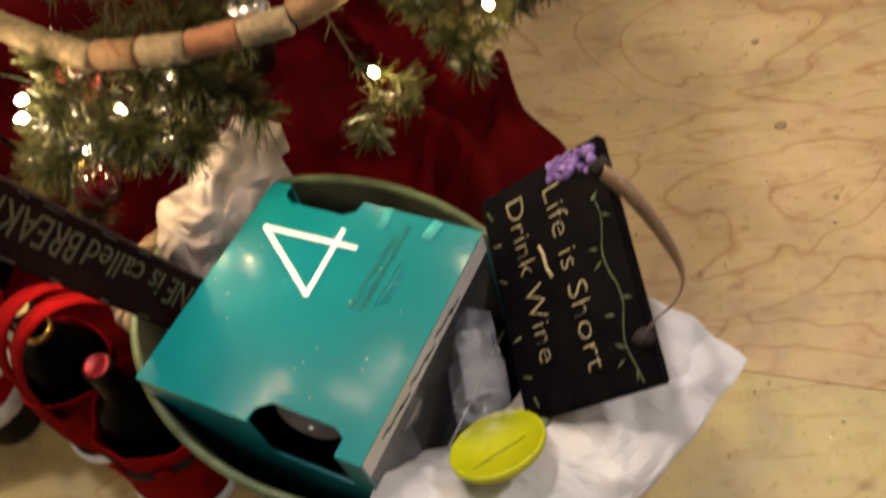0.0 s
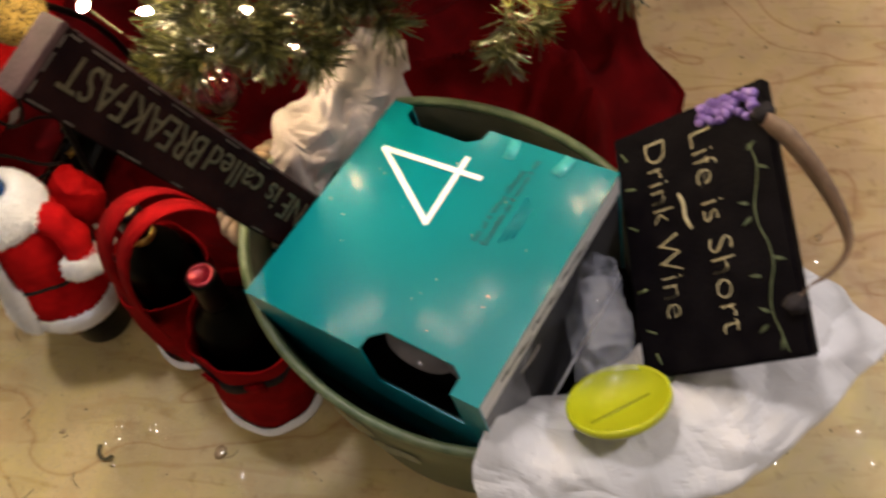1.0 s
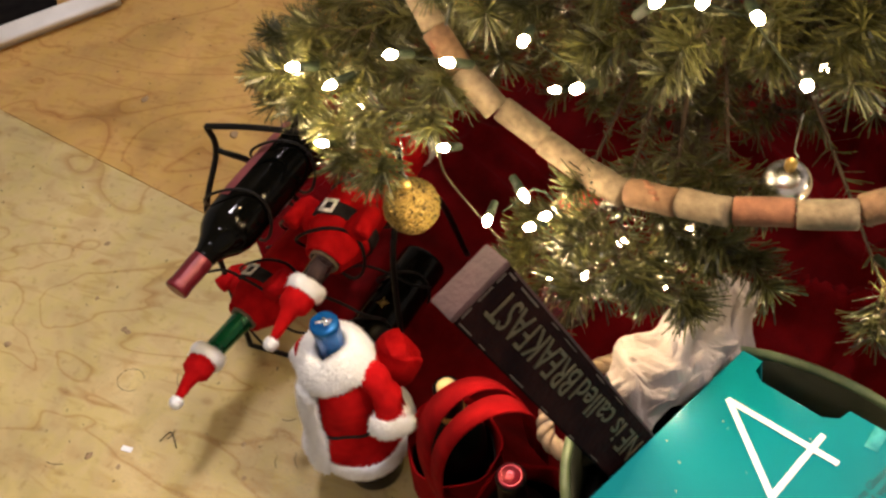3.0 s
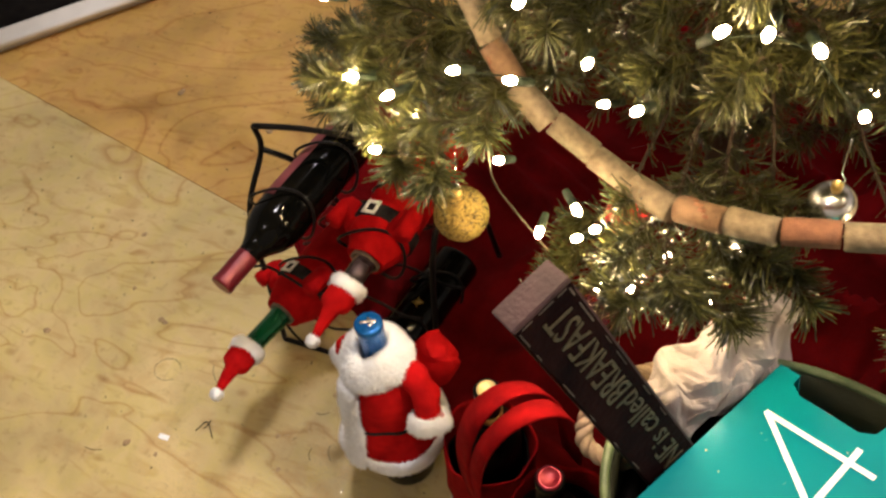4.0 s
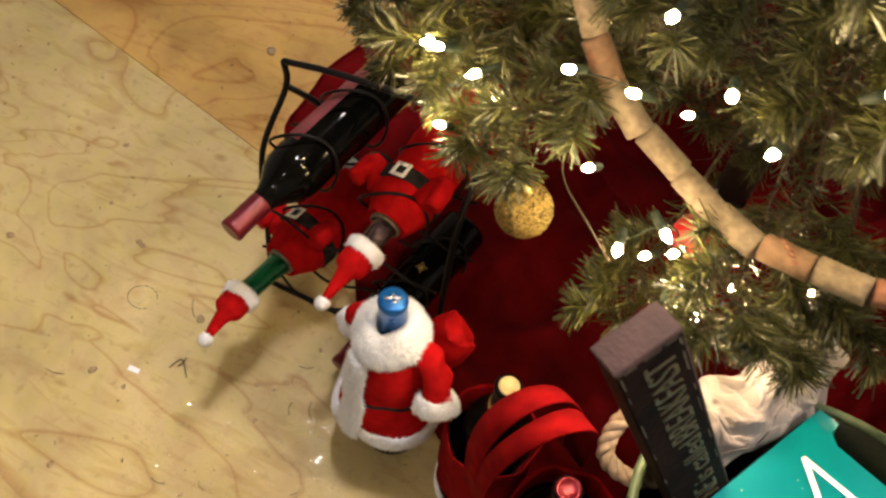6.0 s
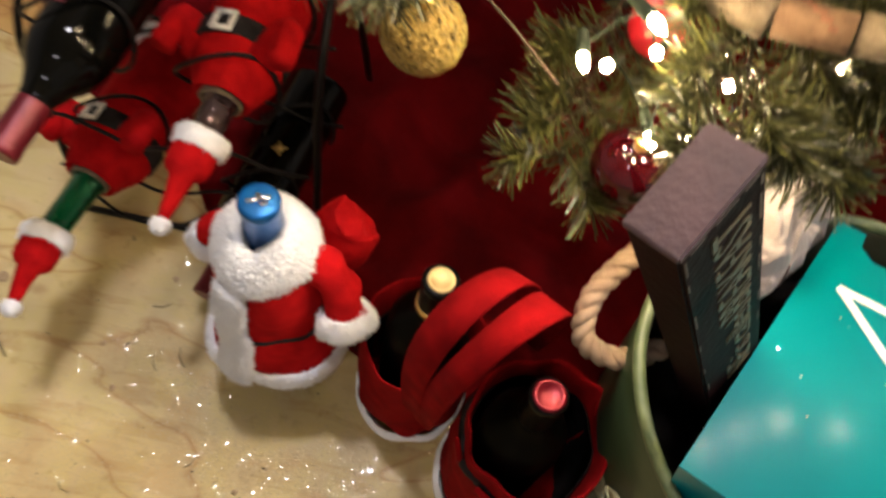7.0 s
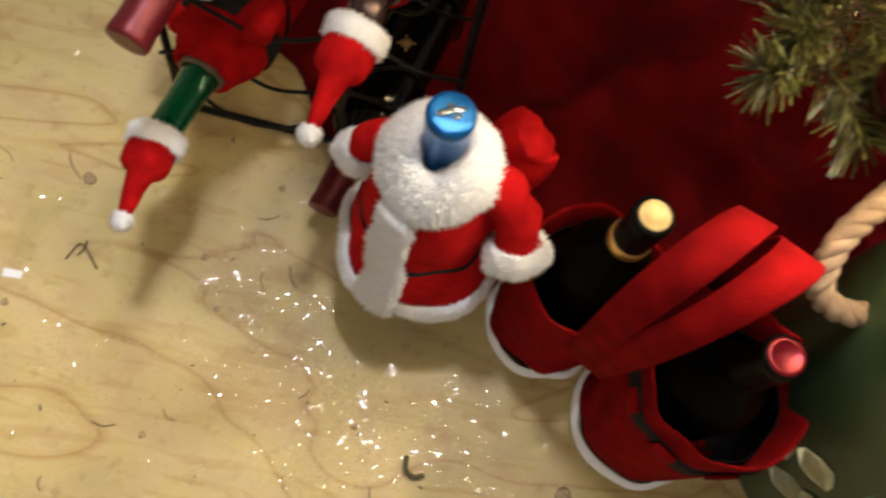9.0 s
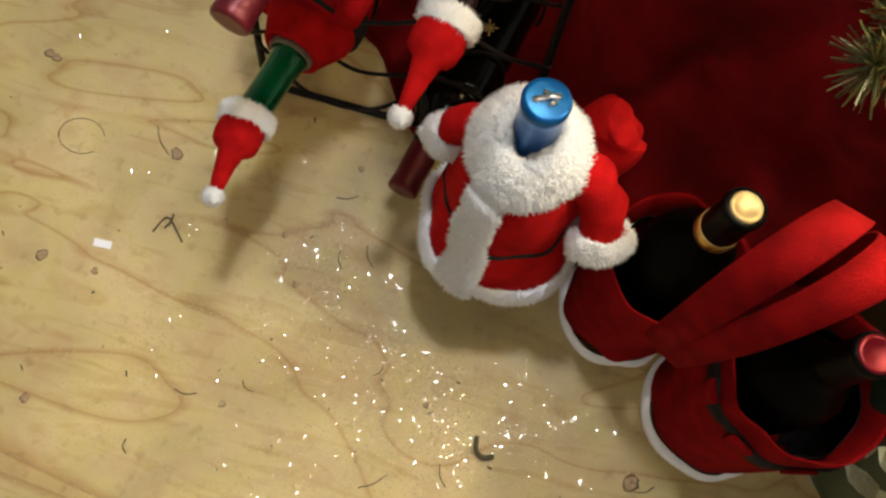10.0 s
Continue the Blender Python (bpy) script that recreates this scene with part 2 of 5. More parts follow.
# ---- builders ----
def thing(name, base, label, category, group=""):
    e = new(name)
    e.empty_display_size = 0.02
    e.location = base
    return tagged(e, label, category, group)


def finish(bm, name, material, smooth=True):
    me = bpy.data.meshes.new(name)
    bm.to_mesh(me)
    bm.free()
    me.materials.append(material)
    if smooth:
        me.shade_smooth()
    return me


def part(name, bm, material, parent, label="", smooth=True):
    """Links a bmesh, laid out in world metres, as one mesh under a thing or a part."""
    me = bm if isinstance(bm, bpy.types.Mesh) else finish(bm, name, material, smooth)
    ob = new(name, me)
    ob.parent = parent
    if parent.type == "EMPTY":
        ob.matrix_parent_inverse = Matrix.Translation(-Vector(parent.location))
    if label:
        ob["label"] = label
    return ob


def solid(name, bm, material, label, category, group="", kind="", smooth=True):
    ob = new(name, finish(bm, name, material, smooth))
    return tagged(ob, label, category, group, kind)


def spline(pts, steps=8):
    """Catmull-Rom through the points."""
    p = [Vector(q) for q in pts]
    p = [2 * p[0] - p[1], *p, 2 * p[-1] - p[-2]]
    out = []
    for a, b, c, d in zip(p, p[1:], p[2:], p[3:]):
        for k in range(steps):
            t = k / steps
            out.append(0.5 * (2 * b + (c - a) * t + (2 * a - 5 * b + 4 * c - d) * t * t + (3 * b - a - 3 * c + d) * t ** 3))
    out.append(p[-2])
    return out


def tube(pts, radius, segs=8, closed=False, bm=None):
    """A round bar along the points; radius a number or one for each point."""
    bm = bm or bmesh.new()
    pts = [Vector(p) for p in pts]
    n = len(pts)
    rad = radius if isinstance(radius, (list, tuple)) else [radius] * n
    rings, side = [], None
    for i, p in enumerate(pts):
        if closed:
            way = pts[(i + 1) % n] - pts[i - 1]
        else:
            way = pts[min(i + 1, n - 1)] - pts[max(i - 1, 0)]
        way.normalize()
        if side is None:
            side = way.orthogonal()
        side = (side - way * side.dot(way)).normalized()
        up = way.cross(side)
        rings.append([bm.verts.new(p + rad[i] * (math.cos(a) * side + math.sin(a) * up)) for a in (2 * math.pi * k / segs for k in range(segs))])
    for i in range(n if closed else n - 1):
        a, b = rings[i], rings[(i + 1) % n]
        for k in range(segs):
            bm.faces.new((a[k], a[(k + 1) % segs], b[(k + 1) % segs], b[k]))
    if not closed:
        bm.faces.new(rings[0][::-1])
        bm.faces.new(rings[-1])
    return bm


def lathe(profile, segs=32, m=Matrix(), squash=(1, 1), wobble=0.0, seed=0, bm=None, caps=True):
    """A turned form from (radius, height) pairs about the z axis of m."""
    bm = bm or bmesh.new()
    rings = []
    for j, (r, z) in enumerate(profile):
        ring = []
        for k in range(segs):
            a = 2 * math.pi * k / segs
            rr = r
            if wobble:
                rr += wobble * noise.noise(Vector((math.cos(a) * 2 + seed, math.sin(a) * 2, z * 25)))
            ring.append(bm.verts.new(m @ Vector((rr * math.cos(a) * squash[0], rr * math.sin(a) * squash[1], z))))
        rings.append(ring)
    for a, b in zip(rings, rings[1:]):
        for k in range(segs):
            bm.faces.new((a[k], a[(k + 1) % segs], b[(k + 1) % segs], b[k]))
    for ring, (r, _) in ((rings[0][::-1], profile[0]), (rings[-1], profile[-1])):
        if caps and r > 1e-4:
            bm.faces.new(ring)
    bmesh.ops.remove_doubles(bm, verts=bm.verts, dist=1e-6)
    bmesh.ops.recalc_face_normals(bm, faces=bm.faces)
    return bm


def axis(a, b):
    """A frame at a whose z points to b; its x lies level."""
    a, b = Vector(a), Vector(b)
    d = (b - a).normalized()
    x = Vector((0, 0, 1)).cross(d) if abs(d.z) < 0.9 else Vector((1, 0, 0))
    x = (x - d * x.dot(d)).normalized()
    return Matrix.Translation(a) @ Matrix((x, d.cross(x), d)).transposed().to_4x4()


def block(size, m, bevel=0.002, bm=None):
    """A bevelled block centred on m."""
    bm = bm or bmesh.new()
    made = bmesh.ops.create_cube(bm, size=1.0, matrix=m @ Matrix.Diagonal((*size, 1)))
    if bevel:
        edges = list({e for v in made["verts"] for e in v.link_edges})
        bmesh.ops.bevel(bm, geom=edges, offset=bevel, segments=2, affect="EDGES", clamp_overlap=True)
    return bm


def ball(centre, radius, bm=None, subdiv=3, scale=(1, 1, 1)):
    bm = bm or bmesh.new()
    bmesh.ops.create_icosphere(bm, subdivisions=subdiv, radius=radius, matrix=Matrix.Translation(centre) @ Matrix.Diagonal((*scale, 1)))
    return bm


def ribbon(pts, widths, normals, thick=0.0012, bm=None):
    """A band with thickness along pts; widths are vectors across it."""
    bm = bm or bmesh.new()
    rows = []
    for p, w, n in zip(pts, widths, normals):
        p, w, n = Vector(p), Vector(w), Vector(n).normalized() * thick / 2
        rows.append([bm.verts.new(q) for q in (p - w - n, p + w - n, p + w + n, p - w + n)])
    for a, b in zip(rows, rows[1:]):
        for k in range(4):
            bm.faces.new((a[k], a[(k + 1) % 4], b[(k + 1) % 4], b[k]))
    bm.faces.new(rows[0][::-1])
    bm.faces.new(rows[-1])
    bmesh.ops.recalc_face_normals(bm, faces=bm.faces)
    return bm


def shag(bm, length=0.007, width=0.0012, every=3, seed=1):
    """Adds short tufts of pile all over a fur trim."""
    rng = random.Random(seed)
    bm.normal_update()
    spots = []
    for f in list(bm.faces):
        vs = [v.co.copy() for v in f.verts]
        for _ in range(every):
            a, c = rng.random(), rng.random()
            q = vs[0].lerp(vs[1], a).lerp(vs[-1].lerp(vs[2], a), c) if len(vs) == 4 else vs[0].lerp(vs[1], a).lerp(vs[2], c)
            spots.append((q, f.normal.copy()))
    for p, n in spots:
        lean = Vector((rng.uniform(-1, 1), rng.uniform(-1, 1), rng.uniform(-1, 0.6))) * 1.1
        tip = p + (n + lean).normalized() * length * rng.uniform(0.6, 1.2)
        side = n.orthogonal().normalized() * width
        side.rotate(Matrix.Rotation(rng.uniform(0, 6.28), 3, n))
        o = n.cross(side)
        a, b, c, t = (bm.verts.new(q) for q in (p + side, p - side * 0.5 + o, p - side * 0.5 - o, tip))
        bm.faces.new((a, b, t)), bm.faces.new((b, c, t)), bm.faces.new((c, a, t))
    return bm


def letters(body, size, m, material, parent, name="lettering", label="", depth=0.0004, stretch=1.0, bold=0.0, width=None):
    """Raised letters in the built-in font; m maps the text's x and y."""
    cu = bpy.data.curves.new(name, "FONT")
    cu.body, cu.size, cu.extrude, cu.offset, cu.resolution_u = body, size, depth, bold, 3
    tmp = new("tmp", cu)
    dg = bpy.context.evaluated_depsgraph_get()
    me = bpy.data.meshes.new_from_object(tmp.evaluated_get(dg))
    bpy.data.objects.remove(tmp)
    bpy.data.curves.remove(cu)
    me.materials.clear()
    me.materials.append(material)
    if width:
        xs = [v.co.x for v in me.vertices]
        stretch = width / (max(xs) - min(xs))
    me.transform(m @ Matrix.Diagonal((stretch, 1, 1, 1)))
    return part(name, me, material, parent, label)


def frame_of(origin, x, y):
    """The pose with origin, x along x and y near y."""
    x = Vector(x).normalized()
    z = x.cross(Vector(y)).normalized()
    y = z.cross(x)
    return Matrix((x, y, z)).transposed().to_4x4() if origin is None else Matrix.Translation(origin) @ Matrix((x, y, z)).transposed().to_4x4()


# ---- floor, walls and ceiling ----
def slab(x0, x1, y0, y1, z0, z1):
    return block((x1 - x0, y1 - y0, z1 - z0), Matrix.Translation(((x0 + x1) / 2, (y0 + y1) / 2, (z0 + z1) / 2)), 0)


X0, X1, Y0, Y1, TOP = -2.5, 2.0, -1.4, 2.7, 2.46
floor = tagged(new("floor"), "worn plywood floor with glitter and pine litter", "floor", kind="structure")


def seam_y(x):
    return 0.955 - 0.235 * (x + 0.994)


def sheet(name, corners, material, drop=0.0):
    bm = bmesh.new()
    low = [bm.verts.new((x, y, -0.018)) for x, y in corners]
    top = [bm.verts.new((x, y, -drop)) for x, y in corners]
    bm.faces.new(top)
    bm.faces.new(low[::-1])
    for k in range(len(corners)):
        j = (k + 1) % len(corners)
        bm.faces.new((low[k], low[j], top[j], top[k]))
    bmesh.ops.recalc_face_normals(bm, faces=bm.faces)
    bmesh.ops.bevel(bm, geom=[e for e in bm.edges if e.verts[0].co.z > -0.017 and e.verts[1].co.z > -0.017], offset=0.0008, segments=1, affect="EDGES")
    return part(name, bm, material, floor, smooth=False)


sheet("plywood_sheet", [(X0, Y0), (X1, Y0), (X1, seam_y(X1) - 0.0006), (X0, seam_y(X0) - 0.0006)], PLY_NEAR)
sheet("plywood_sheet", [(X0, seam_y(X0) + 0.0006), (-0.2006, seam_y(-0.2006) + 0.0006), (0.2, Y1), (X0, Y1)], PLY_FAR, 0.001)
sheet("plywood_sheet", [(-0.1994, seam_y(-0.1994) + 0.0006), (X1, seam_y(X1) + 0.0006), (X1, Y1), (0.2012, Y1)], PLY_PEACH, 0.001)
solid("subfloor", slab(X0, X1, Y0, Y1, -0.06, -0.02), BARK, "dark boards under the plywood", "subfloor", kind="structure", smooth=False)
for nm, box in (("wall_west", (X0 - 0.1, X0, Y0, Y1, -0.06, TOP)), ("wall_east", (X1, X1 + 0.1, Y0, Y1, -0.06, TOP)),
                ("wall_north", (X0 - 0.1, X1 + 0.1, Y1, Y1 + 0.1, -0.06, TOP)), ("wall_south", (X0 - 0.1, X1 + 0.1, Y0 - 0.1, Y0, -0.06, TOP)),
                ("ceiling", (X0 - 0.1, X1 + 0.1, Y0 - 0.1, Y1 + 0.1, TOP, TOP + 0.1))):
    solid(nm, slab(*box), PLASTER, "plain painted " + ("ceiling" if nm == "ceiling" else "wall"), nm.split("_")[0], kind="structure", smooth=False)


# ---- tree skirt ----
TREE = Vector((-0.20, 1.20, 0))


def skirt_reach(a):
    """How far the cloth lies out from the trunk, by direction in degrees."""
    table = ((-180, 0.72), (-166, 0.76), (-150, 0.68), (-140, 0.62), (-125, 0.61), (-100, 0.62), (-80, 0.60), (-60, 0.57), (-42, 0.54), (-24, 0.53), (-14, 0.40), (-4, 0.34), (20, 0.36), (90, 0.5), (180, 0.72))
    return float(np.interp(a, [t[0] for t in table], [t[1] for t in table]))


def fold(x, y, r):
    """The height of the cloth's folds."""
    p = Vector((x, y, 0))
    bunch = max(0.0, min(1.0, (x + 0.15) / 0.3))
    h = 0.010 + 0.012 * noise.noise(p * 9) + 0.007 * noise.noise(p * 22 + Vector((3, 1, 0)))
    swirl = noise.noise(Vector((x * 4 + y * 7, y * 3 - x * 2, 0.7)))
    h += (0.026 + 0.105 * bunch) * (1 - abs(math.sin(8 * x + 13 * y + 4.0 * swirl))) ** 1.3
    h += 0.045 * bunch * (1 - abs(math.sin(19 * x - 11 * y + 5.0 * noise.noise(p * 3.5)))) ** 2
    h += 0.020 * max(0, 1 - abs(noise.noise(p * 5 + Vector((9, 2, 4)))) * 6)
    return max(0.004, h) * min(1.0, max(0.12, (1 - r) * 9))


def make_skirt():
    bm = bmesh.new()
    rings, nr, na = [], 60, 220
    for i in range(nr + 1):
        ring = []
        for k in range(na):
            a = -180 + 360 * k / na
            f = 0.06 + 0.94 * i / nr
            edge = skirt_reach(a) + 0.02 * noise.noise(Vector((a * 0.08, 0, 5)))
            x, y = TREE.x + f * edge * math.cos(radians(a)), TREE.y + f * edge * math.sin(radians(a))
            ring.append(bm.verts.new((x, y, fold(x, y, f))))
        rings.append(ring)
    for a, b in zip(rings, rings[1:]):
        for k in range(na):
            bm.faces.new((a[k], a[(k + 1) % na], b[(k + 1) % na], b[k]))
    edge = rings[-1]
    low = [bm.verts.new((v.co.x, v.co.y, 0.0005)) for v in edge]
    for k in range(na):
        bm.faces.new((edge[k], edge[(k + 1) % na], low[(k + 1) % na], low[k]))
    bmesh.ops.recalc_face_normals(bm, faces=bm.faces)
    rim = [v.co.copy() for v in edge]
    skirt = solid("tree_skirt", bm, SKIRT, "deep red velvet tree skirt bunched on the plywood floor", "tree skirt")
    part("hem", tube([Vector((p.x, p.y, max(p.z, 0.0032))) for p in rim], 0.0032, 6, True), SKIRT, skirt, "rolled velvet hem")


make_skirt()


# ---- Christmas tree ----
class Sprays:
    """Stems and needles gathered into plain arrays."""

    def __init__(self, seed):
        self.rng, self.v, self.f = np.random.default_rng(seed), [], []
        self.count = 0

    def needles(self, p0, p1, n, length, spread=0.9):
        rng = self.rng
        way = (p1 - p0) / np.linalg.norm(p1 - p0)
        t = rng.random(n) ** 0.6
        root = p0 + (p1 - p0) * t[:, None]
        out = rng.normal(size=(n, 3))
        out -= (out @ way)[:, None] * way
        out /= np.linalg.norm(out, axis=1)[:, None]
        aim = way * rng.uniform(0.15, 0.95, (n, 1)) + out * spread * rng.uniform(0.55, 1.25, (n, 1)) + np.array([0, 0, 0.12])
        aim /= np.linalg.norm(aim, axis=1)[:, None]
        tip = root + aim * (length * rng.uniform(0.65, 1.15, n))[:, None]
        tip[:, 2] -= 0.12 * length * rng.random(n)
        side = np.cross(aim, rng.normal(size=(n, 3)))
        side /= np.linalg.norm(side, axis=1)[:, None]
        w = 0.0008
        quad = np.stack([root - side * w, root + side * w, tip + side * w * 0.7, tip - side * w * 0.7], 1)
        self.v.append(quad.reshape(-1, 3))
        self.f.append((self.count + np.arange(4 * n)).reshape(n, 4))
        self.count += 4 * n

    def mesh(self, name):
        me = bpy.data.meshes.new(name)
        me.from_pydata(np.concatenate(self.v).tolist(), [], np.concatenate(self.f).tolist())
        me.materials.append(NEEDLE)
        return me


def make_bough(tree, tip, height, seed, full=1.0, first=4):
    """One bough from the trunk to its tip: a stem, side twigs and needles."""
    rng = np.random.default_rng(seed)
    tip = np.array(tip, float)
    root = np.array([TREE.x, TREE.y, height])
    out = tip - root
    flat = np.array([out[0], out[1], 0])
    reach = np.linalg.norm(flat)
    flat /= reach
    side = np.array([-flat[1], flat[0], 0])
    line = []
    for t in np.linspace(0, 1, 12):
        p = root + out * t
        p[2] += 0.05 * reach * math.sin(math.pi * t)
        line.append(p)
    stems = bmesh.new()
    tube([Vector(p) for p in line], [0.0038 - 0.0026 * k / 11 for k in range(12)], 5, bm=stems)
    spray = Sprays(seed)
    for k in range(3, first):
        spray.needles(line[k], line[k + 1], int(16 * full), 0.024)
    for k in range(first, 11):
        dens = (0.45 + 0.55 * k / 10) * full
        spray.needles(line[k], line[k + 1], int(46 * dens), 0.028)
        for sgn in (-1, 1):
            for rep in range(2):
                if rng.random() < 0.12:
                    continue
                start = line[k] + (line[k + 1] - line[k]) * rng.random()
                ln = (0.12 * (1.25 - 0.085 * k)) * rng.uniform(0.65, 1.15)
                ahead = rng.uniform(0.55, 1.1)
                aim = flat * ahead + side * sgn * rng.uniform(0.5, 1.0) + np.array([0, 0, rng.uniform(-0.35, 0.30)])
                aim /= np.linalg.norm(aim)
                end = start + aim * ln
                mid = (start + end) / 2 + np.array([0, 0, 0.006])
                tube([Vector(start), Vector(mid), Vector(end)], [0.0016, 0.0013, 0.0008], 4, bm=stems)
                spray.needles(start, mid, int(24 * dens), 0.026, 0.75)
                spray.needles(mid, end, int(100 * dens), 0.029, 0.95)
    bough = part("bough", stems, BARK, tree)
    part("needles", spray.mesh("needles"), NEEDLE, bough, "olive green needles")


def make_tree():
    tree = thing("christmas_tree", TREE, "green Christmas tree with dense boughs over a red skirt", "christmas tree")
    part("trunk", tube([TREE + Vector((0.004 * math.sin(k), 0.004 * math.cos(k * 2), 0.14 * k)) for k in range(10)], [0.030 - 0.0026 * k for k in range(10)], 12), BARK, tree)
    # the boughs that face the room, lowest tier
    for k, (x, y, z, h) in enumerate((
            (-0.585, 0.825, 0.505, 0.64), (-0.535, 0.80, 0.55, 0.68), (-0.485, 0.77, 0.50, 0.64), (-0.43, 0.735, 0.535, 0.68),
            (-0.283, 0.715, 0.36, 0.52), (-0.195, 0.662, 0.486, 0.58), (-0.150, 0.685, 0.468, 0.58), (-0.100, 0.73, 0.47, 0.58),
            (0.145, 0.80, 0.46, 0.60), (0.20, 0.90, 0.42, 0.56), (-0.70, 0.98, 0.40, 0.55))):
        make_bough(tree, (x, y, z), h - 0.05, 100 + k, 1.35, 8 if k > 3 else 7)
    make_bough(tree, (0.040, 0.765, 0.405), 0.52, 108, 0.75, 10)
    # second tier, above the garland
    for k, (x, y, z, h) in enumerate((
            (-0.56, 0.90, 0.70, 0.84), (-0.47, 0.88, 0.76, 0.90), (-0.37, 0.87, 0.80, 0.93), (-0.24, 0.79, 0.78, 0.92),
            (-0.13, 0.77, 0.77, 0.91), (-0.03, 0.78, 0.75, 0.90), (0.08, 0.83, 0.73, 0.88), (0.16, 0.93, 0.72, 0.86), (-0.62, 1.03, 0.68, 0.82))):
        make_bough(tree, (x, y, z), h, 200 + k, 1.15, 4)
    # drooping tips between the garland and the second tier
    for k, (x, y, z) in enumerate(((-0.335, 0.815, 0.655), (-0.265, 0.80, 0.64), (-0.195, 0.785, 0.66), (-0.135, 0.78, 0.665), (-0.08, 0.79, 0.645), (-0.02, 0.80, 0.64), (0.06, 0.82, 0.64), (0.13, 0.87, 0.62))):
        make_bough(tree, (x, y, z), 0.80 + 0.02 * (k % 3), 500 + k, 1.1, 8)
    # a few short inner boughs round the trunk
    for k in range(7):
        a = radians(-165 + 26 * k)
        make_bough(tree, (TREE.x + 0.24 * math.cos(a), TREE.y + 0.24 * math.sin(a), 0.40), 0.46, 400 + k, 0.35, 4)
    part("bare_twig", tube(spline([(-0.385, 0.78, 0.515), (-0.3724, 0.7526, 0.500), (-0.338, 0.728, 0.487), (-0.305, 0.7135, 0.461)], 5), 0.001, 6), BARK, tree, "thin bare brown twig")
    # the rest of the crown
    rng = random.Random(5)
    k = 0
    for z, r, n, first, last in ((0.42, 0.52, 9, -5, 195), (0.72, 0.46, 8, -5, 195), (0.93, 0.36, 15, 0, 360), (1.07, 0.22, 9, 0, 360), (1.19, 0.11, 6, 0, 360)):
        for j in range(n):
            a = radians(first + (last - first) * (j + rng.uniform(0.2, 0.8)) / n)
            rr = r * rng.uniform(0.9, 1.05)
            make_bough(tree, (TREE.x + rr * math.cos(a), TREE.y + rr * math.sin(a), z + rng.uniform(-0.04, 0.04)), z + 0.13, 300 + k, 1.0 if z > 0.8 else 0.6, 2 if z > 0.8 else 4)
            k += 1


make_tree()


# ---- cork garland ----
GARLAND = [(-0.50, 0.94, 0.72), (-0.421, 0.846, 0.660), (-0.377, 0.811, 0.602), (-0.338, 0.793, 0.573), (-0.291, 0.781, 0.543), (-0.25, 0.768, 0.526), (-0.205, 0.747, 0.527),
           (-0.158, 0.737, 0.535), (-0.108, 0.728, 0.546), (-0.05, 0.73, 0.556), (0.01, 0.745, 0.568), (0.06, 0.775, 0.588), (0.11, 0.82, 0.62), (0.17, 0.90, 0.68)]


def make_garland():
    g = thing("cork_garland", GARLAND[7], "garland of used wine corks strung round the tree", "garland")
    line = spline(GARLAND, 30)
    part("string", tube(line[::6], 0.0012, 6), ROPE, g)
    lengths = [0.0]
    for a, b in zip(line, line[1:]):
        lengths.append(lengths[-1] + (b - a).length)

    def at(s):
        return Vector([np.interp(s, lengths, [p[c] for p in line]) for c in range(3)])

    rng, s, k = random.Random(3), 0.016, 0
    kinds = (CORK_PALE, CORK_TAN, CORK_PALE, CORK_PALE, CORK_TAN, CORK_PALE, CORK_PALE, CORK_PALE, CORK_PALE, CORK_TAN, CORK_PALE, CORK_RED, CORK_PALE, CORK_TAN, CORK_PALE)
    while s + 0.047 < lengths[-1]:
        ln, r = rng.uniform(0.043, 0.048), rng.uniform(0.0115, 0.0125)
        m = axis(at(s), at(s + ln)) @ pose(0, 0, 0, rng.uniform(-4, 4), rng.uniform(-4, 4), rng.uniform(0, 360))
        cork = part("cork", lathe([(0.002, 0), (r - 0.0012, 0), (r, 0.0012), (r * 1.01, ln * 0.3), (r * 0.99, ln * 0.7), (r, ln - 0.0012), (r - 0.0012, ln), (0.002, ln)], 18, m, wobble=0.0009, seed=k), kinds[k % len(kinds)], g)
        if kinds[k % len(kinds)] is CORK_TAN:
            for j in range(5):
                part("stamp", block((0.0012, 0.0032, rng.uniform(0.004, 0.009)), m @ pose(r * math.cos(j * 0.35 + 3.6), r * math.sin(j * 0.35 + 3.6), 0.012 + 0.005 * j, 0, 0, math.degrees(j * 0.35 + 3.6)), 0), CORK_RED, cork, "dark printed mark")
        s += ln + 0.0015
        k += 1


make_garland()


# ---- string lights ----
BULBS = [(-0.456, 0.785, 0.532), (-0.505, 0.775, 0.585), (-0.276, 0.738, 0.462), (-0.245, 0.695, 0.458), (-0.193, 0.75, 0.448), (-0.134, 0.755, 0.474),
         (0.033, 0.795, 0.425), (-0.525, 0.80, 0.56), (-0.466, 0.77, 0.577), (-0.346, 0.735, 0.555), (-0.380, 0.745, 0.645), (-0.265, 0.736, 0.685),
         (-0.178, 0.743, 0.72), (-0.114, 0.749, 0.715), (-0.075, 0.74, 0.672), (-0.327, 0.739, 0.650), (-0.271, 0.71, 0.545), (0.056, 0.764, 0.565),
         (0.075, 0.778, 0.575), (-0.218, 0.705, 0.452), (-0.497, 0.765, 0.495), (-0.30, 0.70, 0.515)]
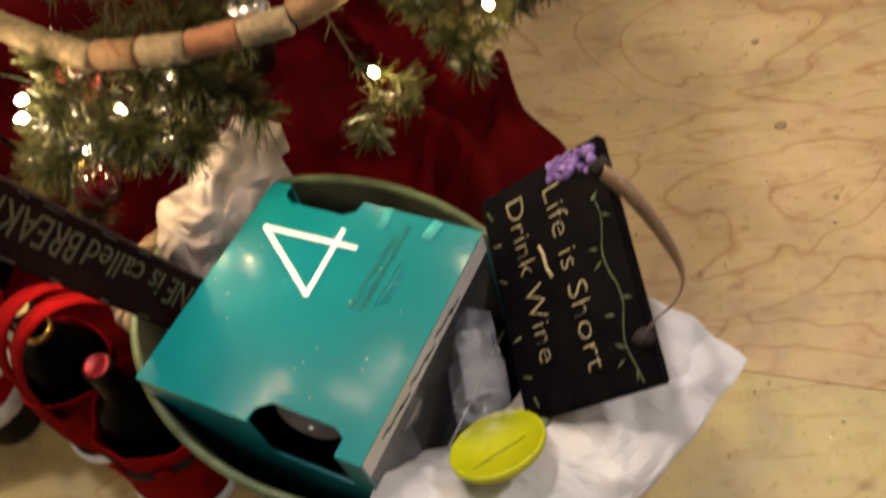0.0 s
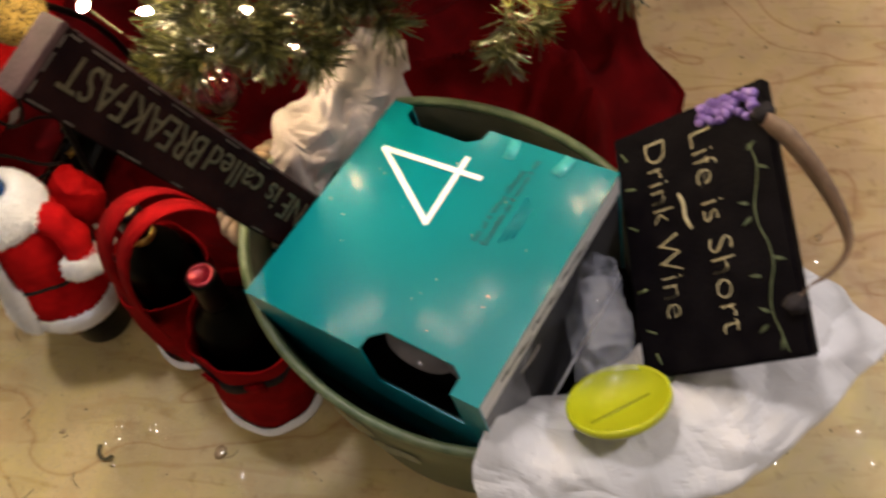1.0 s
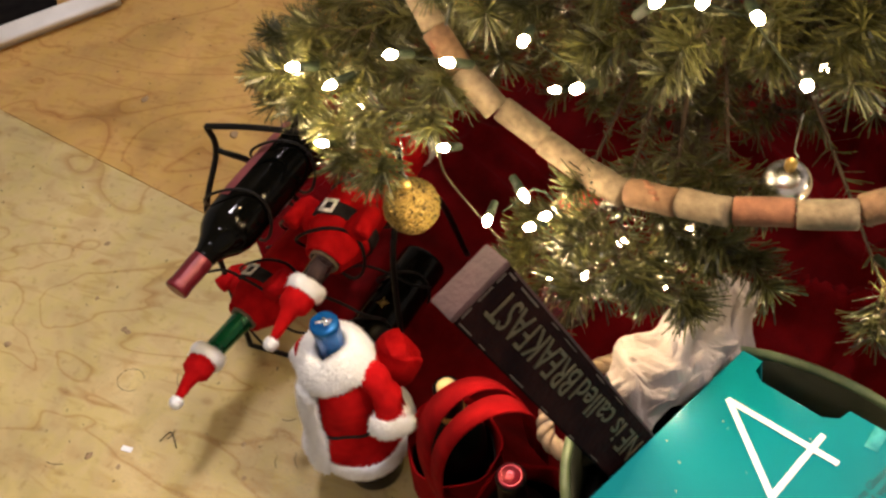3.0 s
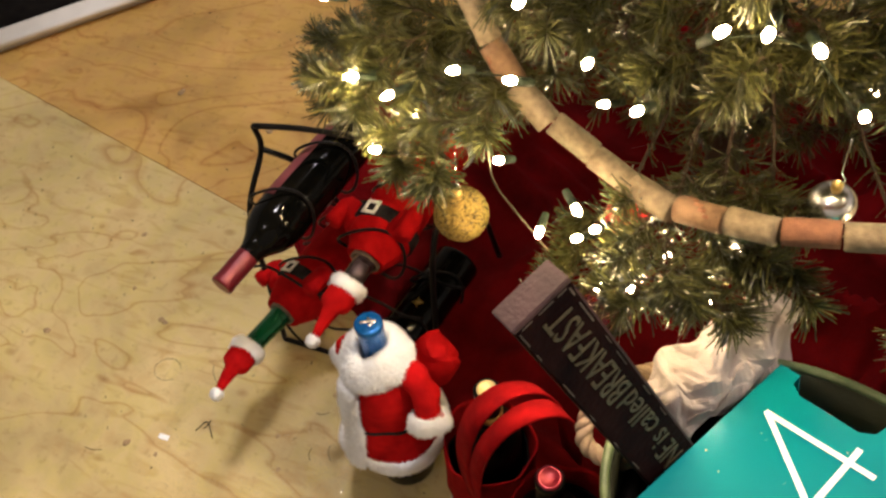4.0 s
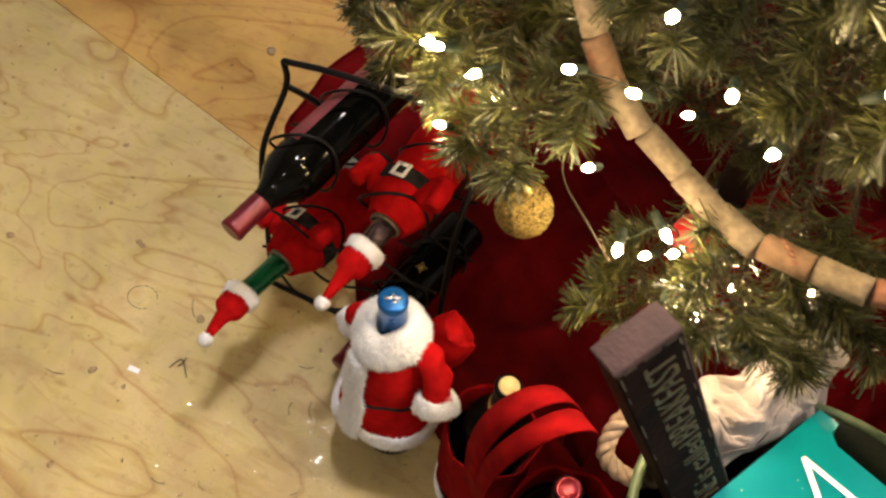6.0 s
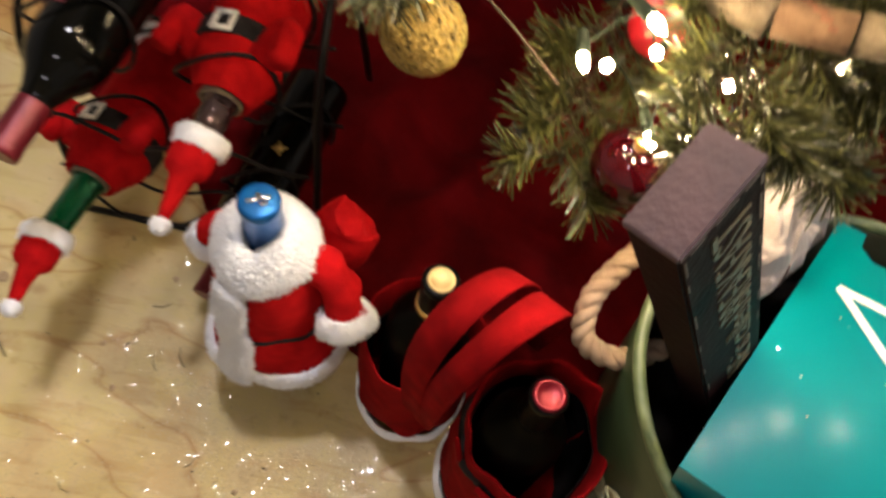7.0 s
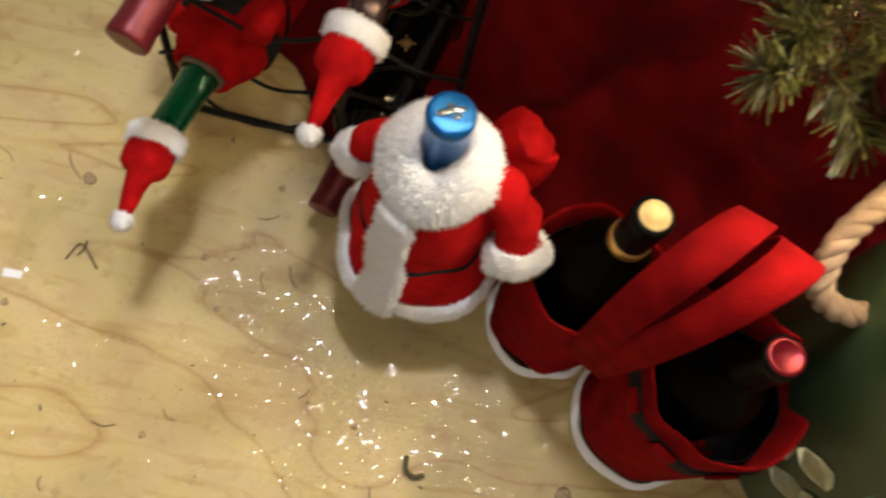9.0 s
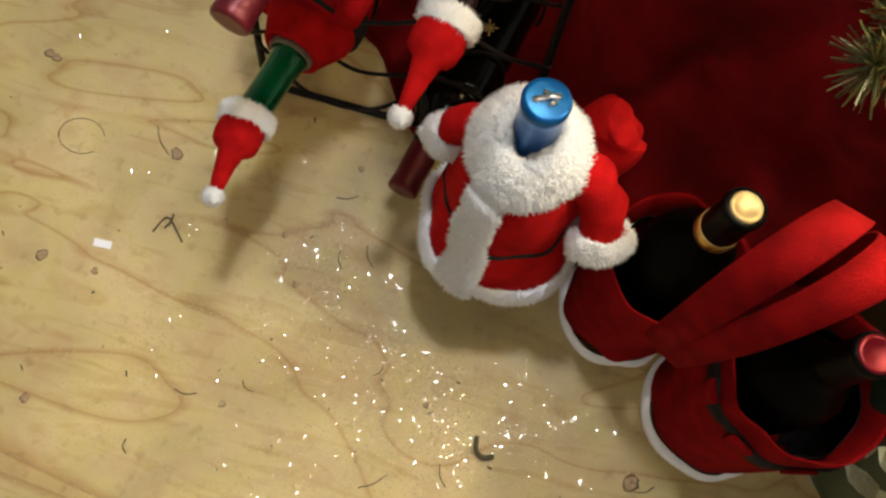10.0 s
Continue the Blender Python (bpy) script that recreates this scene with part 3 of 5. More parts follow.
BULBS_HIGH = [(-0.223, 0.726, 0.655), (-0.01, 0.76, 0.71), (0.147, 0.807, 0.49), (-0.32, 0.75, 0.72), (-0.43, 0.77, 0.70), (0.09, 0.80, 0.66), (-0.255, 0.725, 0.50), (-0.15, 0.72, 0.44), (-0.56, 0.84, 0.62), (-0.145, 0.735, 0.735),
              (-0.29, 0.88, 0.50), (-0.06, 0.9, 0.55), (-0.4, 0.9, 0.6)]


def make_lights():
    g = thing("string_lights", BULBS[4], "string of warm white mini lights lit on the tree boughs", "string lights")
    every = BULBS + BULBS_HIGH
    rng = random.Random(11)
    r = 0.0036
    for p in every:
        p = (p[0], p[1] - 0.012, p[2] + 0.014)
        aim = (Vector(p) - Vector((TREE.x, TREE.y, p[2] - 0.2))).normalized() + Vector((rng.uniform(-0.6, 0.6), rng.uniform(-0.6, 0.6), rng.uniform(-0.3, 0.6)))
        aim.normalize()
        m = axis(p, Vector(p) + aim)
        socket = part("socket", lathe([(0.001, -0.02), (0.0035, -0.02), (0.0042, -0.006), (0.0042, 0.0), (0.001, 0.0)], 10, m), GREEN_WIRE, g, "dark green bulb socket")
        part("bulb", lathe([(0.0005, 0), (r * 0.9, 0.001), (r, 0.005), (r * 0.8, 0.009), (r * 0.3, 0.012), (0.0003, 0.013)], 10, m), BULB, socket, "lit warm white bulb")
    order = sorted(every, key=lambda p: (round(p[2] * 7), math.atan2(p[1] - TREE.y, p[0] - TREE.x)))
    for a, b in zip(order, order[1:]):
        a, b = Vector(a), Vector(b)
        if (a - b).length > 0.06:
            continue
        inn = (TREE - a).normalized() * 0.03
        inn.z = -0.012
        part("wire", tube(spline([a + inn * 0.5, (a + b) / 2 + inn, b + inn * 0.5], 6), 0.0008, 5), GREEN_WIRE, g)


make_lights()


# ---- ornaments ----
def make_ornament(name, centre, r, material, cap, label, hang):
    o = thing(name, centre, label, "ornament", "ornaments on the tree")
    c = Vector(centre)
    bm = ball(c, r, subdiv=5 if material is GOLD_GLITTER else 4)
    if material is GOLD_GLITTER:
        rng = random.Random(2)
        for v in bm.verts:
            v.co += Vector((rng.uniform(-1, 1), rng.uniform(-1, 1), rng.uniform(-1, 1))) * 0.0009
    part("sphere", bm, material, o, "", material is not GOLD_GLITTER)
    part("cap", lathe([(0.001, r - 0.001), (0.005, r - 0.001), (0.005, r + 0.006), (0.0035, r + 0.0075), (0.001, r + 0.0075)], 14, Matrix.Translation(c)), cap, o, "ribbed metal cap")
    part("hook", tube(spline([c + Vector((0, 0, r + 0.007)), c + Vector((0.004, 0, r + 0.013)), c + Vector((0, 0.003, r + 0.02)), c + Vector((0.0, 0.012, r + 0.02 + hang))], 6), 0.0007, 5), SILVER, o)


make_ornament("ball_ornament", (-0.396, 0.719, 0.48), 0.0275, GOLD_GLITTER, GOLD, "gold glitter ball ornament hanging from a low bough", 0.03)
make_ornament("ball_ornament", (-0.240, 0.700, 0.402), 0.028, RED_GLASS, GOLD, "dark red glass ball ornament under a bough", 0.02)
make_ornament("ball_ornament", (-0.069, 0.80, 0.508), 0.021, SILVER, GOLD, "small mirror-bright ball ornament with a gold cap", 0.03)
make_ornament("ball_ornament", (-0.243, 0.775, 0.462), 0.022, shade("red_ball", (0.36, 0.006, 0.012), (0.45, 0.01, 0.02), 0.4, 20, 100, 0.1), GOLD, "matt red ball ornament behind the garland", 0.02)
make_ornament("ball_ornament", (-0.60, 0.83, 0.66), 0.024, RED_GLASS, GOLD, "dark red glass ball ornament on an upper bough", 0.02)


# ---- bottles ----
R = 0.0375


def bottle_profile(k=1.0, r=R):
    """A Bordeaux bottle's outline from its base, up to the foil."""
    return [(0.004, 0.006), (r * 0.8, 0.0), (r * 0.97, 0.003), (r, 0.008), (r, 0.185 * k), (r * 0.97, 0.198 * k), (r * 0.82, 0.213 * k), (r * 0.58, 0.226 * k), (0.0158, 0.240 * k), (0.0145, 0.252 * k)]


def neck_profile(k=1.0):
    return [(0.0148, 0.238 * k), (0.0152, 0.250 * k), (0.0148, 0.288 * k), (0.0152, 0.290 * k), (0.0158, 0.298 * k), (0.0148, 0.3005 * k), (0.012, 0.3008 * k), (0.002, 0.3003 * k)]


def make_bottle(base, mouth, foil, label, foil_label, name="wine_bottle", glass=BOTTLE):
    base, mouth = Vector(base), Vector(mouth)
    k = (mouth - base).length / 0.3005
    m = axis(base, mouth)
    b = thing(name, base, label, "wine bottle", "wine bottles")
    part("glass", lathe(bottle_profile(k), 40, m), glass, b)
    part("capsule", lathe(neck_profile(k), 28, m), foil, b, foil_label)
    return b, m


def make_rack_bottle():
    b, m = make_bottle((-0.670, 0.945, 0.303), (-0.728, 0.655, 0.295), WINE_FOIL, "dark red wine bottle lying in the wire rack", "burgundy foil capsule")
    bm = bmesh.new()
    rows = []
    for i in range(17):
        a = radians(98 + 76 * i / 16)
        rows.append([bm.verts.new(m @ Vector((rr * math.cos(a), rr * math.sin(a), z))) for rr, z in ((R + 0.0004, 0.03), (R + 0.0004, 0.165), (R + 0.0008, 0.165), (R + 0.0008, 0.03))])
    for a, c in zip(rows, rows[1:]):
        for j in range(4):
            bm.faces.new((a[j], a[(j + 1) % 4], c[(j + 1) % 4], c[j]))
    bmesh.ops.recalc_face_normals(bm, faces=bm.faces)
    part("label", bm, LABEL_RED, b, "dull red paper label")


make_rack_bottle()


def make_low_bottle():
    b, m = make_bottle((-0.548, 0.935, 0.0475), (-0.604, 0.648, 0.0425), WINE_FOIL, "glossy black bottle with a gold star low in the rack", "burgundy foil capsule")
    c = Vector((-0.565, 0.822, 0.0835))
    bm = bmesh.new()
    for j in range(4):
        block((0.018 if j % 2 == 0 else 0.012, 0.0014, 0.0006), Matrix.Translation(c) @ pose(0, 0, 0, 0, 0, 45 * j + 12), 0, bm)
    part("star", bm, GOLD, b, "gold printed star")


make_low_bottle()


def make_dressed_bottle(base, mouth, neck, neck_label, lab, hat_len, buckle_turn, pom, top=0.224, belt_at=0.174, foot=0.05):
    """A bottle lying in the rack in a felt coat, belt and pointed hat."""
    base, mouth, pom = Vector(base), Vector(mouth), Vector(pom)
    m = axis(base, mouth)
    ln = (mouth - base).length
    k = ln / 0.3005
    b = thing("dressed_bottle", base, lab, "wine bottle", "dressed bottles in the rack")
    glass = part("glass", lathe(bottle_profile(k * 0.92), 32, m), BOTTLE, b)
    part("capsule", lathe([(0.0175, (top - 0.012) * k), (0.0165, (top + 0.01) * k)] + neck_profile(k)[1:], 24, m), neck, glass, neck_label)
    part("coat", lathe([(R + 0.002, foot), (R + 0.007, foot + 0.002), (R + 0.006, foot + 0.03), (R + 0.005, 0.11), (R + 0.0045, 0.135), (R + 0.0045, 0.165), (R + 0.0045, top - 0.044), (R + 0.0035, top - 0.030), (R * 0.95, top - 0.018), (R * 0.80, top - 0.007), (0.0275, top), (0.025, top + 0.003), (0.019, top - 0.004)], 36, m, wobble=0.003, seed=4), FELT, b, "red felt coat")
    part("lining", lathe([(0.0180, top - 0.003), (0.0205, top - 0.001), (0.0205, top + 0.005), (0.0180, top + 0.005)], 24, m, wobble=0.0015, caps=False), CORK_PALE, b, "beige coat lining")
    belt = part("belt", lathe([(R + 0.004, belt_at - 0.010), (R + 0.0085, belt_at - 0.009), (R + 0.0085, belt_at + 0.009), (R + 0.004, belt_at + 0.010)], 36, m, caps=False), BLACK_FELT, b, "black felt belt")
    bm = bmesh.new()
    mb = m @ pose(0, 0, belt_at, 0, 0, buckle_turn) @ pose(R + 0.0098, 0, 0, 0, 90, 0)
    for x, y, sx, sy in ((0, 0.0085, 0.022, 0.005), (0, -0.0085, 0.022, 0.005), (0.0085, 0, 0.005, 0.014), (-0.0085, 0, 0.005, 0.014)):
        block((sx, sy, 0.0018), mb @ Matrix.Translation((x, y, 0)), 0.0004, bm)
    part("buckle", bm, WHITE_PLASTIC, belt, "white square buckle")
    part("skirt_trim", shag(lathe([(R + 0.003, foot - 0.010), (R + 0.009, foot - 0.008), (R + 0.011, foot), (R + 0.009, foot + 0.010), (R + 0.004, foot + 0.011)], 40, m, wobble=0.003), 0.004, 0.0008, 14), FUR, b, "white fur trim")
    # two short arms
    for sgn in (-1, 1):
        a = buckle_turn + sgn * 62
        p0 = m @ (pose(0, 0, belt_at + 0.016, 0, 0, a) @ Vector((R - 0.002, 0, 0)))
        p1 = m @ (pose(0, 0, belt_at + -0.009, 0, 0, a) @ Vector((R + 0.022, 0, 0)))
        p2 = m @ (pose(0, 0, belt_at + 0.026, 0, 0, a) @ Vector((R + 0.030, 0, 0)))
        part("sleeve", tube(spline([p0, p1, p2], 5), [0.016 - 0.0004 * j for j in range(11)], 12), FELT, b)
    hat = part("hat", hat_mesh(m, ln, hat_len, pom), FELT, b, "red felt hat")
    mh = axis(m @ Vector((0, 0, ln - hat_len)), pom)
    part("hat_trim", shag(lathe([(0.014, -0.010), (0.021, -0.011), (0.024, -0.004), (0.023, 0.005), (0.017, 0.008)], 26, mh, wobble=0.002), 0.004, 0.0006, 16), FUR, hat, "white fur trim")
    part("pompom", shag(ball(pom, 0.0085, subdiv=2), 0.0028, 0.0005, 12), FUR, hat, "white pompom")


def hat_mesh(m, ln, hat_len, pom):
    p0 = m @ Vector((0, 0, ln - hat_len))
    d = pom - p0
    sag = Vector((0, 0, 0.004))
    pts = [p0 + d * t + sag * math.sin(math.pi * t) for t in (0, 0.1, 0.24, 0.34, 0.40, 0.45, 0.6, 0.8, 1)]
    bm = tube(pts, [0.019, 0.0205, 0.0205, 0.0195, 0.0165, 0.0115, 0.0092, 0.0068, 0.0042], 20)
    for v in bm.verts:
        v.co += 0.0022 * noise.noise(v.co * 70) * Vector((1, 1, 1))
    return bm


make_dressed_bottle((-0.684, 0.935, 0.112), (-0.7385, 0.642, 0.148), GREEN_FOIL, "green foil neck", "bottle in red felt coat and hat, green neck, in the rack", -0.003, 112, (-0.743, 0.567, 0.151))
make_dressed_bottle((-0.560, 1.008, 0.262), (-0.586, 0.718, 0.261), GLASSY, "clear glass neck", "bottle in red felt coat and hat, glassy neck, in the rack", 0.0, 103, (-0.601, 0.642, 0.246), 0.242, 0.190, 0.018)


# ---- wire rack ----
def make_rack():
    r = thing("wine_rack", (-0.66, 0.83, 0), "black bent wire wine rack holding dressed bottles beside the tree", "wine rack")
    w = 0.0042
    part("side_frame", tube(spline([(-0.779, 0.735, w), (-0.783, 0.765, 0.13), (-0.784, 0.796, 0.255), (-0.773, 0.855, 0.325), (-0.769, 0.858, 0.372)], 8), w, 10), WIRE, r)
    part("side_frame", tube(spline([(-0.505, 0.735, w), (-0.503, 0.765, 0.13), (-0.501, 0.80, 0.255), (-0.50, 0.86, 0.325), (-0.50, 0.875, 0.372)], 8), w, 10), WIRE, r)
    part("top_bar", tube(spline([(-0.769, 0.858, 0.372), (-0.70, 0.868, 0.374), (-0.60, 0.875, 0.374), (-0.50, 0.875, 0.372)], 6), w, 10), WIRE, r)
    part("rear_leg", tube(spline([(-0.773, 0.856, 0.33), (-0.776, 0.93, 0.2), (-0.778, 0.985, w)], 8), w, 10), WIRE, r)
    part("rear_leg", tube(spline([(-0.50, 0.868, 0.33), (-0.50, 0.94, 0.2), (-0.50, 0.985, w)], 8), w, 10), WIRE, r)
    part("brace", tube(spline([(-0.773, 0.856, 0.327), (-0.757, 0.862, 0.318), (-0.741, 0.871, 0.300), (-0.732, 0.873, 0.285)], 6), w * 0.9, 8), WIRE, r)
    # bottle loops: axis point at two depths for each
    t = 0.0021
    for x, z, dx, rad in ((-0.712, 0.298, 0.026, 0.047), (-0.7205, 0.142, 0.026, 0.0475), (-0.585, 0.256, 0.013, 0.0475), (-0.588, 0.0475, 0.027, 0.043)):
        for y in (0.785, 0.875):
            cx = x + dx * (y - 0.755) / 0.117
            low = 0.0475 if z < 0.1 else z
            loop = [(cx + rad * math.cos(a), y + 0.010 * math.sin(a * 2), low + rad * math.sin(a)) for a in (2 * math.pi * j / 28 for j in range(28))]
            part("bottle_loop", tube(loop, t, 7, True), WIRE, r)
    for y, z0 in ((0.745, 0.19), (0.862, 0.24), (0.745, 0.092), (0.862, 0.095)):
        xs = [-0.784 + 0.283 * j / 8 for j in range(9)]
        part("cross_wire", tube(spline([(x, y + 0.004 * math.sin(j * 1.3), z0 + 0.012 * math.sin(j * math.pi / 2)) for j, x in enumerate(xs)], 5), t, 7), WIRE, r)
    for z0, y0 in ((0.075, 0.755),):
        part("front_loop", tube(spline([(-0.778, 0.745, z0), (-0.72, y0 - 0.035, z0 - 0.03), (-0.655, y0 - 0.03, z0 - 0.035), (-0.60, y0 + 0.005, z0 - 0.01), (-0.56, 0.745, z0 + 0.03)], 7), t, 7), WIRE, r)
    part("floor_bar", tube([(-0.779, 0.735, w), (-0.64, 0.735, w), (-0.505, 0.735, w)], w, 8), WIRE, r)


make_rack()


# ---- standing bottle in a coat ----
def make_coat_bottle():
    base, top = Vector((-0.503, 0.613, 0)), Vector((-0.503, 0.646, 0.333))
    k = (top - base).length / 0.3005
    m = axis(base, top) @ pose(0, 0, 0, 0, 0, 0)
    up = (top - base).normalized()
    b = thing("coat_bottle", base, "blue-capped wine bottle in a red felt coat with white fur", "wine bottle")
    part("glass", lathe(bottle_profile(k, 0.039), 40, m), BOTTLE, b)
    cap = part("capsule", lathe([(r * 1.08, z) for r, z in neck_profile(k)], 32, m), BLUE_FOIL, b, "shiny blue foil capsule")
    bm = bmesh.new()
    for x, y, sx, sy, t in ((-0.004, -0.001, 0.011, 0.0042, 28), (0.003, 0.003, 0.011, 0.0042, 12), (0.0045, -0.002, 0.006, 0.0034, 44), (-0.001, 0.0045, 0.005, 0.0026, -20)):
        block((sx, sy, 0.0005), m @ pose(x, y, 0.3012 * k, 0, 0, t), 0, bm)
    part("crest", bm, SILVER, cap, "silver printed crest")
    # coat: a flared body, open at the foot
    prof = [(0.024, 0.272), (0.038, 0.268), (0.046, 0.252), (0.0515, 0.218), (0.055, 0.184), (0.0555, 0.172), (0.0595, 0.162), (0.064, 0.132), (0.0665, 0.114), (0.063, 0.114), (0.058, 0.135)]
    coat = part("coat", lathe(prof, 64, m, wobble=0.007, seed=2, caps=False), FELT, b, "red felt coat")
    part("belt_seam", lathe([(0.0545, 0.176), (0.0572, 0.177), (0.0572, 0.172), (0.0545, 0.171)], 64, m, wobble=0.007, seed=2, caps=False), BLACK_FELT, coat, "dark stitched waist seam")
    part("hem", shag(lathe([(0.060, 0.116), (0.068, 0.127), (0.0722, 0.120), (0.0728, 0.108), (0.068, 0.101), (0.060, 0.104)], 80, m, wobble=0.007, seed=2), 0.0045, 0.0009, 16, 3), FUR, coat, "white fur hem")
    # shawl collar: a flat fur ring on the shoulders, open in a V to the front
    bm = bmesh.new()
    rings = []
    for j in range(72):
        a = 2 * math.pi * j / 72
        f = max(0.0, math.cos(a - radians(254)))
        back = max(0.0, -math.cos(a - radians(254)))
        inner = 0.0175 + 0.007 * f ** 6
        outer = 0.0440 + 0.005 * f ** 8 - 0.003 * back + 0.0022 * noise.noise(Vector((math.cos(a) * 3, math.sin(a) * 3, 1)))
        zi, zo = 0.294 - 0.010 * f ** 4, 0.263 - 0.004 * f ** 3
        ring = []
        for i in range(14):
            u = 2 * math.pi * i / 14
            c, h = 0.5 - 0.5 * math.cos(u), 0.0075 * math.sin(u)
            r, z = inner + (outer - inner) * c, zi + (zo - zi) * c ** 1.3
            ring.append(bm.verts.new(m @ Vector(((r + h * 0.5) * math.cos(a), (r + h * 0.5) * math.sin(a), z + h))))
        rings.append(ring)
    for j in range(72):
        p, q = rings[j], rings[(j + 1) % 72]
        for i in range(14):
            bm.faces.new((p[i], q[i], q[(i + 1) % 14], p[(i + 1) % 14]))
    bmesh.ops.recalc_face_normals(bm, faces=bm.faces)
    part("collar", shag(bm, 0.0058, 0.0009, 16, 5), FUR, coat, "white fur shawl collar")
    # front band
    az = 244
    bm = bmesh.new()
    pts, wid, nor = [], [], []
    for j in range(13):
        z = 0.258 - 0.148 * j / 12
        r = float(np.interp(z, [0.11, 0.132, 0.162, 0.172, 0.184, 0.218, 0.252, 0.272], [0.0715, 0.069, 0.0635, 0.060, 0.0595, 0.056, 0.0505, 0.043]))
        a = radians(az + 5 * j / 12 + 1.5 * math.sin(j))
        pts.append(m @ Vector((r * math.cos(a), r * math.sin(a), z)))
        wid.append(m.to_3x3() @ Vector((-math.sin(a), math.cos(a), 0)) * (0.0130 + 0.004 * j / 12 + 0.001 * math.sin(j * 2.1)))
        nor.append(m.to_3x3() @ Vector((math.cos(a), math.sin(a), 0)))
    rings = [[bm.verts.new(p + w * math.cos(u) + n * 0.0065 * math.sin(u)) for u in (2 * math.pi * i / 14 for i in range(14))] for p, w, n in zip(spline(pts, 2), spline(wid, 2), spline(nor, 2))]
    for p, q in zip(rings, rings[1:]):
        for i in range(14):
            bm.faces.new((p[i], p[(i + 1) % 14], q[(i + 1) % 14], q[i]))
    bm.faces.new(rings[0][::-1])
    bm.faces.new(rings[-1])
    bmesh.ops.recalc_face_normals(bm, faces=bm.faces)
    part("front_band", shag(bm, 0.0055, 0.0009, 14, 7), FUR, coat, "white fur front band")
    # arms
    for lab, cuff, sh, fat in (("right", (-0.430, 0.604, 0.207), (-0.468, 0.636, 0.262), 1.0), ("left", (-0.564, 0.650, 0.214), (-0.535, 0.645, 0.262), 0.82)):
        cuff, sh = Vector(cuff), Vector(sh)
        mid = (cuff + sh) / 2 + Vector((0.008 if lab == "right" else -0.006, 0.004, 0.006))
        bm = tube(spline([sh, mid, cuff], 6), [fat * q for q in [0.014, 0.0165, 0.0175] + [0.0175] * 10], 20)
        for v in bm.verts:
            v.co += 0.004 * noise.noise(v.co * 55) * Vector((1, 1, 1))
        sleeve = part("sleeve", bm, FELT, coat, "red felt sleeve")
        d = (cuff - mid).normalized()
        part("cuff", shag(lathe([(fat * q, z) for q, z in ((0.012, -0.006), (0.018, -0.009), (0.0225, 0.000), (0.0235, 0.010), (0.019, 0.015), (0.004, 0.014))], 32, axis(cuff - d * 0.004, cuff + d), (1.1, 0.88), wobble=0.004), 0.0045, 0.0009, 16, 9), FUR, coat, "white fur cuff")
    bm = ball((-0.449, 0.674, 0.228), 0.031, subdiv=5, scale=(1.0, 0.85, 1.25))
    for v in bm.verts:
        v.co += (0.012 * noise.noise(v.co * 26) + 0.006 * abs(noise.noise(v.co * 60))) * Vector((1, 1, 1))
    part("sack", bm, FELT, b, "red felt sack at the back")
    return b


make_coat_bottle()


